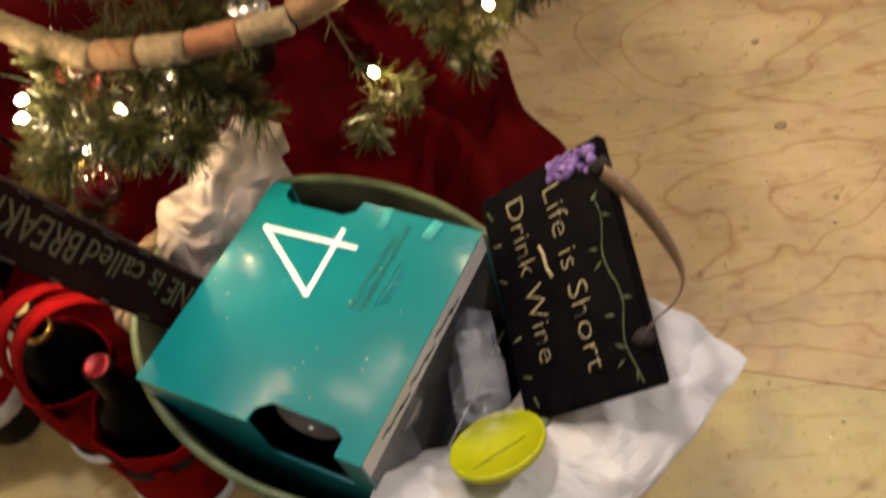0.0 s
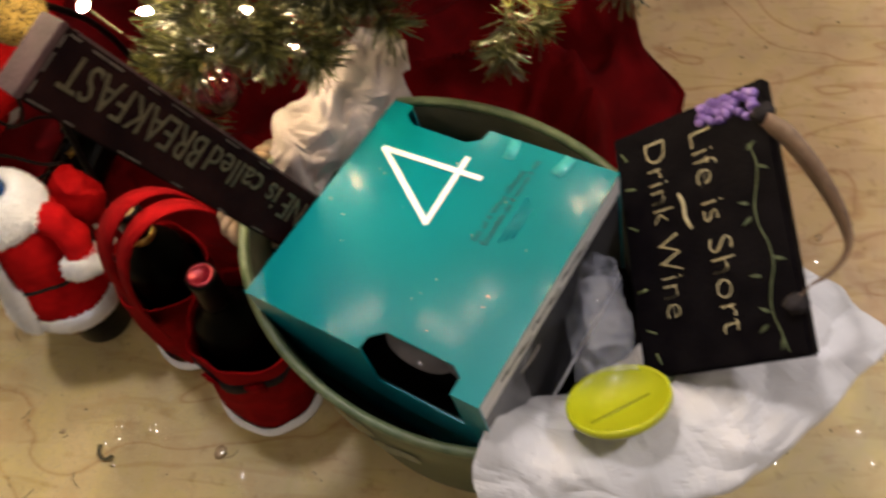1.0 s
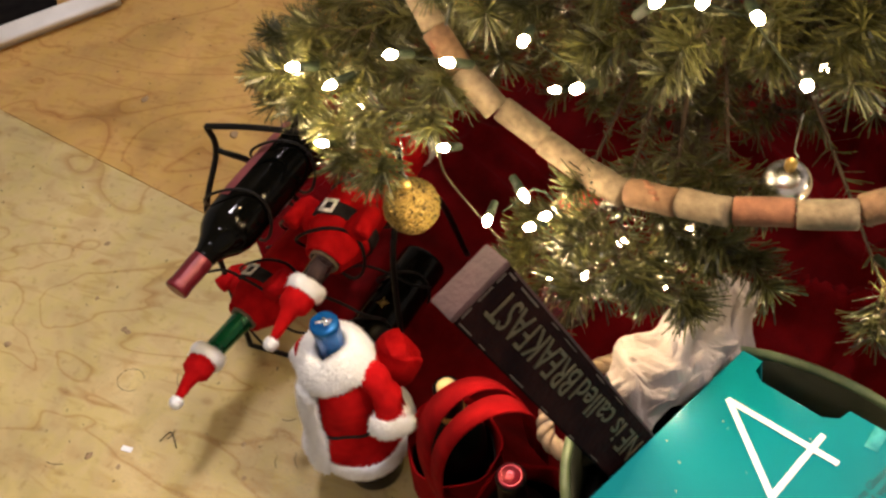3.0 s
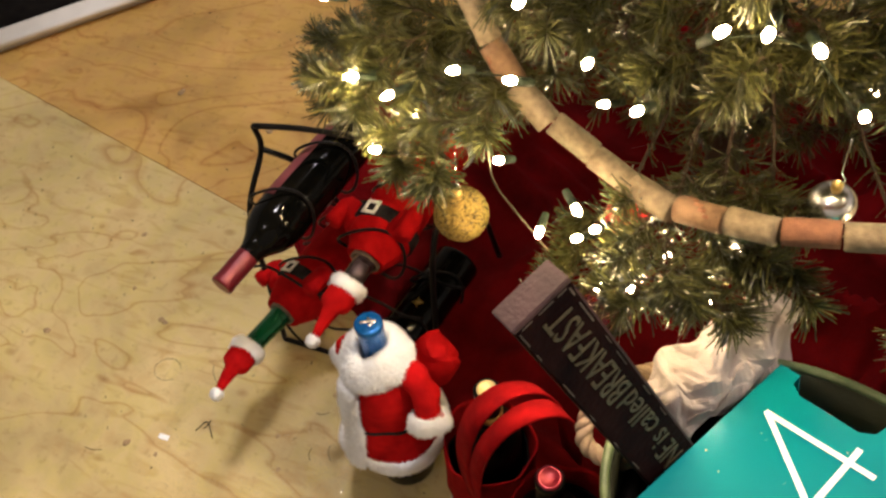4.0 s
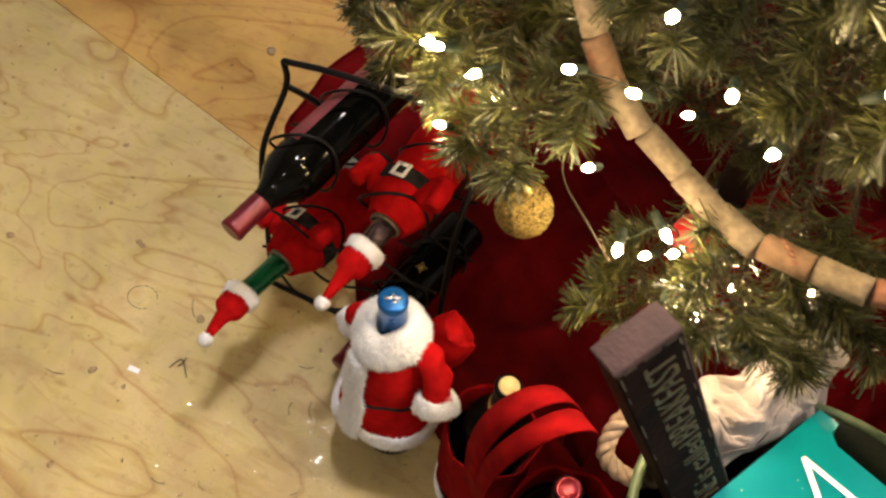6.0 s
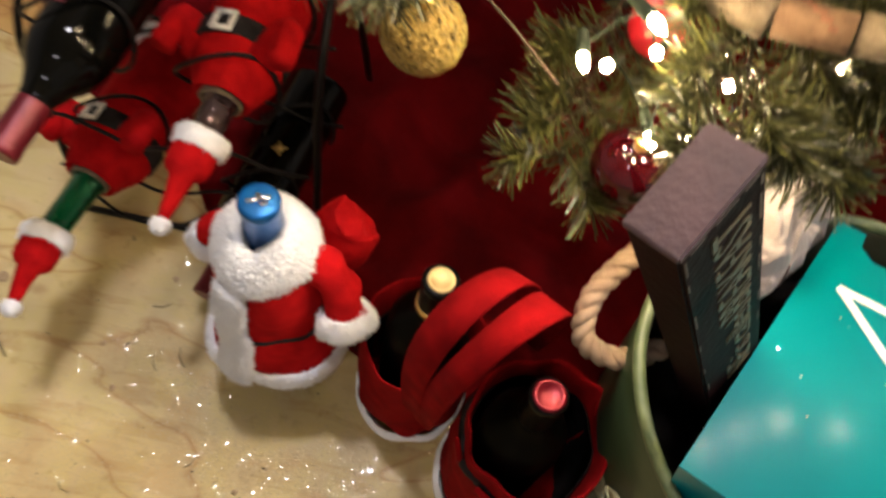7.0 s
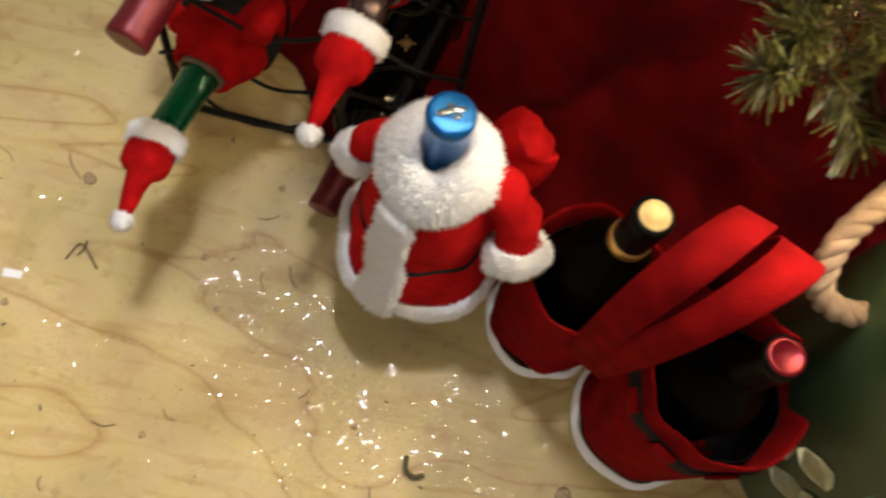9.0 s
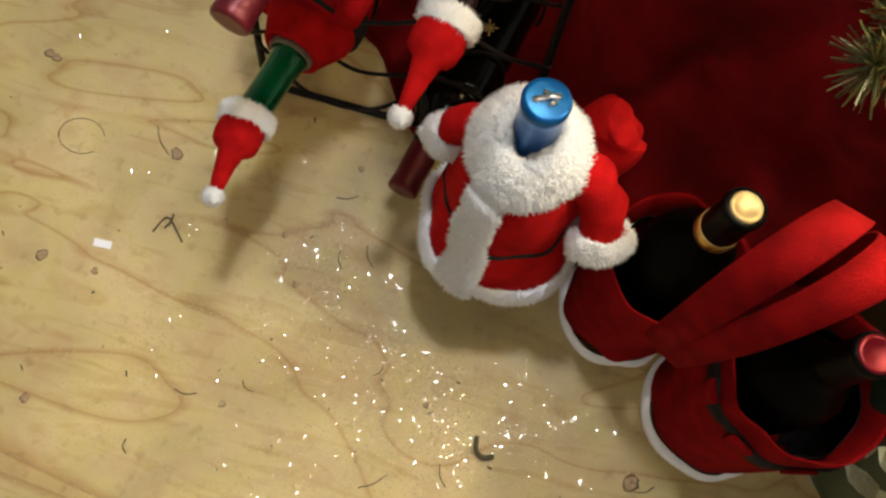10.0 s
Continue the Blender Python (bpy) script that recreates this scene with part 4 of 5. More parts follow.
# ---- two-legged felt carrier with bottles ----
def make_carrier():
    c = thing("bottle_carrier", (-0.31, 0.565, 0), "red felt two-legged bottle carrier with white cuffs and loop handles", "bottle carrier")
    legs = (((-0.366, 0.603), 0.055, 0.180), ((-0.257, 0.530), 0.062, 0.198))
    for j, ((x, y), r, h) in enumerate(legs):
        m = Matrix.Translation((x, y, 0))
        bm = bmesh.new()
        outer = [(r * 0.90, 0.006), (r * 0.98, 0.02), (r * 1.0, 0.05), (r * 1.02, 0.09), (r * 1.04, 0.125), (r * 1.02, h - 0.012), (r * 1.03, h), (r * 1.01, h + 0.003), (r * 0.97, h - 0.003), (r * 0.95, h - 0.03), (r * 0.93, 0.05), (r * 0.85, 0.012), (0.002, 0.008)]
        lathe(outer, 48, m, wobble=0.007, seed=j * 3 + 1, bm=bm)
        for v in bm.verts:
            if v.co.z > h - 0.06:
                a = math.atan2(v.co.y - y, v.co.x - x)
                v.co.z += 0.005 * math.sin(3 * a + j) * (v.co.z - h + 0.06) / 0.06
        lean = ((0.004, 0.010), (0.012, 0.018))[j]
        for v in bm.verts:
            v.co.x += lean[0] * v.co.z / h
            v.co.y += lean[1] * v.co.z / h
        leg = part("leg", bm, CARRIER_FELT, c)
        # dark sleeve added inside the leg; its black is the inner shade
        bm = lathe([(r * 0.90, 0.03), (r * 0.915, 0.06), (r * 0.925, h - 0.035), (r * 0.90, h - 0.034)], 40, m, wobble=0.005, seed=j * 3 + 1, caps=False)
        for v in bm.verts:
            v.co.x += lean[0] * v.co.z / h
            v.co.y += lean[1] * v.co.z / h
        part("lining", bm, BLACK_FELT, leg, "added dark sleeve, the leg's inner shade in its colour")
        part("cuff", lathe([(r * 0.90, 0.0), (r * 1.05, 0.001), (r * 1.09, 0.010), (r * 1.06, 0.018), (r * 0.98, 0.020)], 48, m, wobble=0.003, seed=j, caps=False), FUR, leg, "white felt cuff")
    # handles: two straps from the front fork over to the back
    along = Vector((0.104, -0.075, 0)).normalized()
    front, back = Vector((-0.352, 0.545, 0.165)), Vector((-0.266, 0.640, 0.165))
    for off, peak in ((-0.0175, 0.352), (0.0185, 0.362)):
        pts, wid, nor = [], [], []
        for i in range(25):
            t = i / 24
            p = front.lerp(back, 0.5 - 0.5 * math.cos(math.pi * t))
            up = math.sin(math.pi * t) ** 0.6
            p.z = 0.15 + (peak - 0.15) * up
            p += along * off * (0.35 + 0.65 * up)
            pts.append(p)
            tilt = Vector((0, 0, 0.42 + 0.2 * math.sin(3 * t + off * 60)))
            wid.append((along + tilt).normalized() * (0.0130 + 0.0025 * up + 0.0008 * math.sin(9 * t + off * 90)))
        for i in range(25):
            d = pts[min(i + 1, 24)] - pts[max(i - 1, 0)]
            nor.append(d.cross(wid[i]))
        part("handle", ribbon(pts, wid, nor, 0.0025), CARRIER_FELT, c, "wide red felt strap")
    # belt loops on the front leg
    (x, y), r, h = legs[1]
    for a in (-160, -120, -75):
        q = Vector((x + 0.010 + r * 1.075 * math.cos(radians(a)), y + 0.0146 + r * 1.075 * math.sin(radians(a)), 0.161))
        part("belt_loop", block((0.004, 0.020, 0.026), Matrix.Translation(q) @ pose(0, 0, 0, 0, 0, a), 0.001), CARRIER_FELT, c)
    bm = lathe([(r * 1.00, 0.150), (r * 1.06, 0.151), (r * 1.06, 0.170), (r * 1.0, 0.171)], 48, Matrix.Translation((x + 0.010, y + 0.0146, 0)), wobble=0.007, seed=4, caps=False)
    part("belt", bm, BLACK_FELT, c, "black felt belt")


make_carrier()


def carrier_bottle(base, top, foil, disc, label, flabel, band, wide):
    b, m = make_bottle(base, top, foil, label, flabel, glass=SHADED_BOTTLE)
    k = (Vector(top) - Vector(base)).length / 0.3005
    capsule = [o for o in b.children if o.name.startswith("capsule")][0]
    part("cap_disc", lathe([(0.001, 0.3004 * k), (wide, 0.2950 * k), (wide + 0.0004, 0.3014 * k), (wide - 0.001, 0.3024 * k), (wide * 0.75, 0.3022 * k), (wide * 0.7, 0.3016 * k), (0.001, 0.3018 * k)], 28, m), disc, capsule, "shiny embossed foil disc")
    if band:
        part("band", lathe([(0.0155, 0.244 * k), (0.0163, 0.245 * k), (0.0163, 0.256 * k), (0.0155, 0.257 * k)], 28, m), GOLD, capsule, "gold band")


carrier_bottle((-0.366, 0.604, 0.012), (-0.354, 0.626, 0.297), BLACK_FOIL, CREAM_FOIL, "dark bottle, black and gold neck, in felt carrier", "black foil capsule", True, 0.0112)
carrier_bottle((-0.262, 0.532, 0.012), (-0.257, 0.551, 0.304), BLACK_FOIL, RED_FOIL, "dark bottle with shiny red cap in the felt carrier", "black foil capsule", False, 0.0128)


# ---- oval green tub ----
TC, TA, TB, TURN_T, TH = Vector((-0.008, 0.553, 0)), 0.208, 0.161, radians(-27), 0.355


def tub_point(a, f, z):
    """A place at angle a, at f times the rim's oval."""
    x, y = TA * f * math.cos(a), TB * f * math.sin(a)
    return Vector((TC.x + x * math.cos(TURN_T) - y * math.sin(TURN_T), TC.y + x * math.sin(TURN_T) + y * math.cos(TURN_T), z))


def tub_wall(rows, bm=None, segs=96):
    bm = bm or bmesh.new()
    rings = [[bm.verts.new(tub_point(2 * math.pi * k / segs, f, z)) for k in range(segs)] for f, z in rows]
    for a, b in zip(rings, rings[1:]):
        for k in range(segs):
            bm.faces.new((a[k], a[(k + 1) % segs], b[(k + 1) % segs], b[k]))
    bm.faces.new(rings[0][::-1])
    bm.faces.new(rings[-1])
    bmesh.ops.recalc_face_normals(bm, faces=bm.faces)
    return bm


def make_tub():
    t = thing("tub", TC, "oval green painted metal tub with rope handles full of gifts", "tub")
    body = part("body", tub_wall([(0.84, 0.0), (0.855, 0.003), (0.87, 0.02), (0.915, 0.12), (0.96, 0.25), (0.988, 0.345), (0.975, 0.348), (0.945, 0.25), (0.90, 0.12), (0.83, 0.012)]), TUB, t)
    rim = [tub_point(2 * math.pi * k / 96, 0.99, TH - 0.006) for k in range(96)]
    part("rim", tube(rim, 0.0048, 10, True), TUB_RIM, t, "rolled worn green rim")
    # shell added over the green inner wall, near-black for the shade inside
    part("lining", tub_wall([(0.80, 0.02), (0.885, 0.12), (0.935, 0.25), (0.966, 0.347), (0.960, 0.347), (0.925, 0.25), (0.875, 0.12), (0.79, 0.03)]), TUB_IN_SHADE, t, "inner shell with the tub's inside shade in its colour")
    # rope handles
    loops = ([(-0.172, 0.612, 0.288), (-0.198, 0.597, 0.288), (-0.222, 0.597, 0.288), (-0.238, 0.605, 0.300), (-0.238, 0.630, 0.318), (-0.222, 0.655, 0.328), (-0.198, 0.682, 0.326), (-0.168, 0.702, 0.316), (-0.140, 0.712, 0.300), (-0.118, 0.700, 0.290)],
             [tub_point(radians(a), f, z) for a, f, z in ((-22, 0.94, 0.288), (-22, 1.05, 0.288), (-16, 1.16, 0.27), (0, 1.22, 0.25), (16, 1.16, 0.27), (22, 1.05, 0.288), (22, 0.94, 0.288))])
    for pts in loops:
        line = spline(pts, 10)
        bm = bmesh.new()
        for s in range(3):
            strand, side = [], None
            run = 0.0
            for i, p in enumerate(line):
                d = (line[min(i + 1, len(line) - 1)] - line[max(i - 1, 0)]).normalized()
                side = d.orthogonal() if side is None else (side - d * side.dot(d))
                side.normalize()
                run += (p - line[max(i - 1, 0)]).length
                a = run * 170 + s * 2 * math.pi / 3
                strand.append(p + 0.0046 * (math.cos(a) * side + math.sin(a) * d.cross(side)))
            tube(strand, 0.0052, 8, False, bm)
        part("rope_handle", bm, ROPE, t, "twisted cotton rope handle")
    # painted leaves on the side
    for a0, z0 in ((radians(229), 0.172), (radians(262), 0.235)):
        for dx, dz, ln, turn in ((0.0, 0.0, 0.034, 60), (0.030, -0.028, 0.036, 40), (-0.006, -0.040, 0.034, 110), (0.014, -0.070, 0.034, 65), (-0.022, -0.085, 0.03, 120)):
            z = z0 + dz
            a = a0 + dx / 0.17
            f = float(np.interp(z, [0.02, 0.12, 0.25, 0.345], [0.87, 0.915, 0.96, 0.988])) + 0.018
            p, q = tub_point(a, f, z), tub_point(a + 0.05, f, z)
            tang = (q - p).normalized()
            out = tang.cross(Vector((0, 0, 1)))
            m = frame_of(p, tang * math.cos(radians(turn)) + Vector((0, 0, 1)) * math.sin(radians(turn)), out.cross(tang))
            bm = bmesh.new()
            upv = [bm.verts.new(m @ Vector((ln * 1.3 * u, wv * 1.45, 0.0))) for u, wv in ((0, 0.005), (0.25, 0.0095), (0.7, 0.010), (1, 0.006), (0.93, -0.003), (0.72, -0.0095), (0.3, -0.009), (0.02, -0.006))]
            face = bm.faces.new(upv)
            bmesh.ops.solidify(bm, geom=[face], thickness=0.0016)
            part("painted_leaf", bm, DECAL, body, "pale sponged leaf")


make_tub()


# ---- teal glassware box ----
BL, BF, BT = Vector((-0.1816, 0.5027, 0.385)), Vector((0.0199, 0.3996, 0.43)), Vector((0.1241, 0.608, 0.415))
BOXM = frame_of(BL, BF - BL, BT - BF)
BU, BV, BD = 0.2315, 0.2335, 0.155


def make_glass_box():
    b = thing("glassware_box", BL, "shiny teal cardboard box for four wine glasses tilted in the tub", "box")
    # the top panel with a hand cut-out on two edges
    def notch(x0, x1, y, deep, sgn):
        return [(x0, y), (x0, y + sgn * deep * 0.55), (x0 + 0.012, y + sgn * deep), (x1 - 0.010, y + sgn * deep * 0.97), (x1, y + sgn * deep * 0.7), (x1, y)]

    ring = [(0, 0)] + notch(0.122, 0.207, 0, 0.022, 1) + [(BU, 0), (BU, BV)]
    ring += [(0.106, BV), (0.104, BV - 0.012), (0.092, BV - 0.020), (0.034, BV - 0.020), (0.022, BV - 0.012), (0.021, BV), (0, BV)]
    bm = bmesh.new()
    top = [bm.verts.new(BOXM @ Vector((x, y, 0))) for x, y in ring]
    face = bm.faces.new(top)
    bmesh.ops.triangulate(bm, faces=[face])
    bmesh.ops.solidify(bm, geom=bm.faces[:], thickness=0.0014)
    lid = part("top_panel", bm, TEAL, b, "", False)
    for nm, mat_, x, y, sx, sy in (("front_panel", TEAL_DARK, BU / 2, 0.0012, BU, 0.0016), ("back_panel", TEAL_DARK, BU / 2, BV - 0.0012, BU, 0.0016), ("side_panel", TEAL_DARK, 0.0012, BV / 2, 0.0016, BV - 0.006)):
        if nm == "front_panel" or nm == "back_panel":
            x0, x1 = (0.122, 0.207) if nm == "front_panel" else (0.021, 0.105)
            bm = bmesh.new()
            low = 0.058 if nm == "front_panel" else 0.030
            edge = [(0, -BD), (BU, -BD), (BU, -0.002), (x1, -0.002), (x1, -low), (x0, -low), (x0, -0.002), (0, -0.002)]
            outer, inner = ([bm.verts.new(BOXM @ Vector((px, y + d, pz))) for px, pz in edge] for d in (-sy / 2, sy / 2))
            for j in range(8):
                bm.faces.new((outer[j], outer[(j + 1) % 8], inner[(j + 1) % 8], inner[j]))
            for ringv in (outer, inner[::-1]):
                # two uprights and the sill below the hand hole
                for quad in ((0, 5, 6, 7), (0, 1, 4, 5), (1, 2, 3, 4)):
                    bm.faces.new([ringv[q if ringv is outer else 7 - q] for q in quad])
            bmesh.ops.recalc_face_normals(bm, faces=bm.faces)
            part(nm, bm, mat_, b, "dark teal printed side", False)
        else:
            part(nm, block((sx, sy, BD - 0.002), BOXM @ Matrix.Translation((x, y, -BD / 2 - 0.001)), 0), mat_, b, "", False)
    part("side_panel", block((0.0016, BV - 0.004, 0.024), BOXM @ Matrix.Translation((BU - 0.0010, BV / 2, -0.013)), 0), CARD, b, "white printed side strip", False)
    part("window", block((0.0010, BV - 0.006, BD - 0.028), BOXM @ Matrix.Translation((BU - 0.0016, BV / 2, -0.026 - (BD - 0.028) / 2)), 0), WINDOW_FILM, b, "dark clear plastic window", False)
    part("bottom_panel", block((BU, BV, 0.0016), BOXM @ Matrix.Translation((BU / 2, BV / 2, -BD)), 0), CARD, b, "", False)
    # dark inner divider seen through the hand holes
    part("divider", block((BU - 0.02, BV - 0.03, 0.0016), BOXM @ Matrix.Translation((BU / 2, BV / 2, -0.10)), 0), NEAR_BLACK, b, "dark inner card", False)

    def stroke(p, q, w):
        p, q = Vector((*p, 0.0007)), Vector((*q, 0.0007))
        d = q - p
        mm = BOXM @ Matrix.Translation((p + q) / 2) @ pose(0, 0, 0, 0, 0, math.degrees(math.atan2(d.y, d.x)))
        return mm, (d.length + w * 0.6, w, 0.0006)

    for j in range(9):
        part("print_bar", block((0.0006, 0.010 + 0.008 * ((j * 5) % 3), 0.0014), BOXM @ Matrix.Translation((BU + 0.0001, 0.035 + 0.016 * j, -0.012 - 0.003 * (j % 3))), 0), SLATE, b, "black side print")
    bm = bmesh.new()
    for p, q in (((0.025, 0.179), (0.1065, 0.1235)), ((0.1065, 0.1235), (0.1035, 0.1975)), ((0.025, 0.179), (0.1255, 0.1825))):
        mm, size = stroke(p, q, 0.0052)
        mm = mm @ Matrix.Translation((0, 0, 0.0002 * len(bm.verts) / 8))
        block(size, mm, 0, bm)
    part("numeral", bm, WHITE_INK, lid, "large white figure four", False)
    turn = BOXM @ Matrix.Translation((0.1555, 0.124, 0.0006)) @ pose(0, 0, 0, 0, 0, 88)
    letters("Set of 4 Wine Glasses", 0.0085, turn, DARK_INK, lid, "printed_line", "small dark print", 0.0002, width=0.080)
    turn = BOXM @ Matrix.Translation((0.1655, 0.124, 0.0006)) @ pose(0, 0, 0, 0, 0, 90)
    letters("Ensemble de 4 verres à vin", 0.0085, turn, DARK_INK, lid, "printed_line", "small dark print", 0.0002, width=0.094)
    for j in range(3):
        part("print_bar", block((0.0016, 0.05 - 0.008 * j, 0.0005), BOXM @ Matrix.Translation((0.173 + 0.0042 * j, 0.156, 0.0007)), 0), TEAL_DARK, lid, "fine print")
    # two flat patches for shiny wrinkles; the shine is in their paler teal
    for j in range(2):
        part("wrinkle_shine", block((0.011, 0.022, 0.0006), BOXM @ Matrix.Translation((0.136 + 0.05 * j, BV - 0.012, 0.0009)) @ pose(0, 0, 0, 2, 0, 8 - 20 * j), 0.0002), shade("wrinkle_shine_teal", (0.02, 0.30, 0.31), (0.08, 0.40, 0.40), 0.08, 90, 160, 0.6), b, "small shiny wrinkles, their shine put in as paler teal")


make_glass_box()


def make_wine_glass(x, y):
    """A glass lying with its bowl towards the hand hole inside the box."""
    m = BOXM @ pose(x, y, -0.052, 82, 0, 8)
    g = thing("wine_glass", m @ Vector((0, 0, 0)), "clear wine glass lying inside the teal box", "wine glass", "glasses in the box")
    part("bowl", lathe([(0.003, 0.0), (0.020, 0.006), (0.034, 0.026), (0.037, 0.046), (0.031, 0.085), (0.030, 0.085), (0.0358, 0.046), (0.0328, 0.027), (0.019, 0.0075), (0.003, 0.002)], 36, m @ pose(0, 0, -0.03)), SMOKY_CLEAR, g)
    part("stem", lathe([(0.004, -0.08), (0.0035, -0.05), (0.004, -0.029), (0.001, -0.029)], 14, m), SMOKY_CLEAR, g)


SMOKY_CLEAR = shade("drinking_glass", (0.20, 0.17, 0.16), (0.34, 0.30, 0.28), 0.12, 25, 60, 0.1, coat=0.6)
make_wine_glass(0.138, 0.088)
make_wine_glass(0.192, 0.094)


# ---- wooden block with lettering ----
def make_word_block():
    a, c = Vector((-0.262, 0.532, 0.619)), Vector((-0.231, 0.578, 0.624))
    ax = Vector((0.097, 0.020, -0.240)).normalized()
    wv = (c - a)
    wv -= ax * wv.dot(ax)
    wd = wv.length
    m = frame_of(a, ax, wv)          # x down the block, y across the lettered face
    n = m.to_3x3().col[2]
    flip = -1 if n.dot(Vector((0.2, -0.6, 0.5))) < 0 else 1
    thick, ln = 0.028, 0.42
    b = thing("word_block", a + ax * ln, "dark stained wooden block with gold lettering standing in the tub", "wooden sign")
    zc = -flip * thick / 2
    part("board", block((ln, wd, thick), m @ Matrix.Translation((ln / 2 + 0.003, wd / 2, zc)), 0.0015), WOOD_DARK, b, "", False)
    part("end_cap", block((0.005, wd + 0.001, thick + 0.001), m @ Matrix.Translation((0.0005, wd / 2, zc)), 0.001), WOOD_END, b, "mauve painted end", False)
    part("edge_strip", block((ln - 0.01, 0.003, thick - 0.002), m @ Matrix.Translation((ln / 2 + 0.006, wd - 0.0008, zc)), 0.0006), WOOD_END, b, "worn mauve edge", False)
    # lettering reads up the block; its tops point to the open side
    t = m @ Matrix.Translation((0.235, wd * 0.80, flip * 0.0004)) @ Matrix(((-1, 0, 0, 0), (0, -1, 0, 0), (0, 0, 1, 0), (0, 0, 0, 1)))
    if flip < 0:
        t = m @ Matrix.Translation((0.235, wd * 0.20, flip * 0.0004)) @ Matrix(((-1, 0, 0, 0), (0, 1, 0, 0), (0, 0, -1, 0), (0, 0, 0, 1)))
    letters("is called", 0.032, t, GOLD_INK, b, "lettering", "dull gold lettering", 0.0004, width=0.085)
    letters("NE", 0.034, t @ Matrix.Translation((-0.037, 0, 0)), GOLD_INK, b, "lettering", "dull gold lettering", 0.0004, width=0.028)
    # rubbed pale lines where the paint has worn along the edges of the lettered face
    rng = random.Random(12)
    for y in (0.0018, wd - 0.0045):
        x = 0.006
        while x < 0.24:
            ln2 = rng.uniform(0.008, 0.026)
            part("worn_edge", block((ln2, rng.uniform(0.0008, 0.0016), 0.0004), m @ Matrix.Translation((x + ln2 / 2, y + rng.uniform(0, 0.0012), flip * 0.0004)), 0), WORN, b, "rubbed pale edge", False)
            x += ln2 + rng.uniform(0.006, 0.045)
    for y, ln2 in ((0.006, 0.010), (0.022, 0.014), (0.040, 0.009)):
        part("worn_edge", block((0.0014, ln2, 0.0004), m @ Matrix.Translation((0.0042, y + ln2 / 2, flip * 0.0004)), 0), WORN, b, "rubbed pale edge", False)
    t2 = t @ Matrix.Translation((0.092, 0, 0))
    letters("BREAKFAST", 0.037, t2, GOLD_INK, b, "lettering", "dull gold lettering", 0.0004, width=0.125)


make_word_block()


# ---- black painted sign ----
ST, SB, SL = Vector((0.228, 0.654, 0.488)), Vector((0.253, 0.447, 0.446)), Vector((0.129, 0.660, 0.380))


def make_sign():
    s = thing("painted_sign", SL, "black wooden sign with cream lettering and a brown ribbon", "sign")
    w, h = (SB - ST).length, (ST - SL).length
    m = frame_of(SL, SB - ST, ST - SL)     # x along the lines, y up the board
    board = part("board", block((w, h, 0.012), m @ Matrix.Translation((w / 2, h / 2, -0.006)), 0.0018), SLATE, s, "", False)
    letters("Life is Short", 0.031, m @ Matrix.Translation((0.019, 0.0765, 0.0003)) @ pose(0, 0, 0, 0, 0, 1.6), CREAM, s, "lettering", "cream painted lettering", 0.0005, bold=-0.0009, width=0.165)
    letters("Drink Wine", 0.031, m @ Matrix.Translation((0.0137, 0.0318, 0.0003)), CREAM, s, "lettering", "cream painted lettering", 0.0005, bold=-0.0009, width=0.150)
    part("dash", tube(spline([m @ Vector(q) for q in ((0.068, 0.0595, 0.0006), (0.078, 0.0625, 0.0006), (0.088, 0.0625, 0.0006), (0.099, 0.0665, 0.0006))], 5), 0.0014, 6), CREAM, s)
    rng = random.Random(8)
    for j in range(44):
        u = rng.random()
        x = 0.004 + 0.027 * rng.random() * (0.45 + 0.55 * u)
        y = 0.088 + 0.050 * u
        part("grape", ball(m @ Vector((x, y, 0.001)), rng.uniform(0.0032, 0.0046), None, 2), GRAPE, s, "purple painted grape")
    vine = [m @ Vector((0.048 + 0.016 * j, 0.127 + 0.004 * math.sin(j * 1.4), 0.0008)) for j in range(11)]
    part("vine", tube(spline(vine, 4), 0.00045, 5), VINE, s, "thin painted vine")
    for j, (x, y, a) in enumerate(((0.052, 0.124, 120), (0.066, 0.131, 60), (0.094, 0.120, -110), (0.104, 0.120, -60), (0.138, 0.131, 70), (0.150, 0.120, -100), (0.178, 0.122, -120), (0.186, 0.119, -60), (0.196, 0.129, -20))):
        mm = m @ pose(x, y, 0.0006, 0, 0, a)
        bm = bmesh.new()
        face = bm.faces.new([bm.verts.new(mm @ Vector(q)) for q in ((0, 0, 0), (0.004, 0.0016, 0), (0.011, 0, 0), (0.004, -0.0016, 0))])
        bmesh.ops.solidify(bm, geom=[face], thickness=0.0005)
        part("painted_leaf", bm, VINE, s, "pale green painted leaf")
    for j, (x, y, a) in enumerate(((0.02, 0.004, 30), (0.05, 0.006, 80), (0.085, 0.004, 60), (0.14, 0.005, 100), (0.175, 0.008, 70), (0.198, 0.012, 20))):
        part("brush_mark", block((0.010, 0.0014, 0.0005), m @ pose(x, y + 0.006, 0.0004, 0, 0, a), 0), VINE, s, "pale brush mark")
    # ribbon: tied through two holes at the top edge, a loop standing off
    ends = [m @ Vector(q) for q in ((0.030, h - 0.006, 0.002), (0.042, h + 0.005, 0.008), (0.060, h + 0.018, 0.008), (0.098, h + 0.032, 0.0), (0.136, h + 0.037, -0.008), (0.155, h + 0.024, -0.008), (0.164, h + 0.007, -0.002), (0.176, h - 0.004, 0.002))]
    line = spline(ends, 5)
    wid, nor = [], []
    for i, p in enumerate(line):
        d = (line[min(i + 1, len(line) - 1)] - line[max(i - 1, 0)]).normalized()
        tw = radians(10 + 70 * i / len(line))
        zax = m.to_3x3().col[2]
        acr = (zax.cross(d)).normalized()
        v = acr * math.cos(tw) + zax * math.sin(tw)
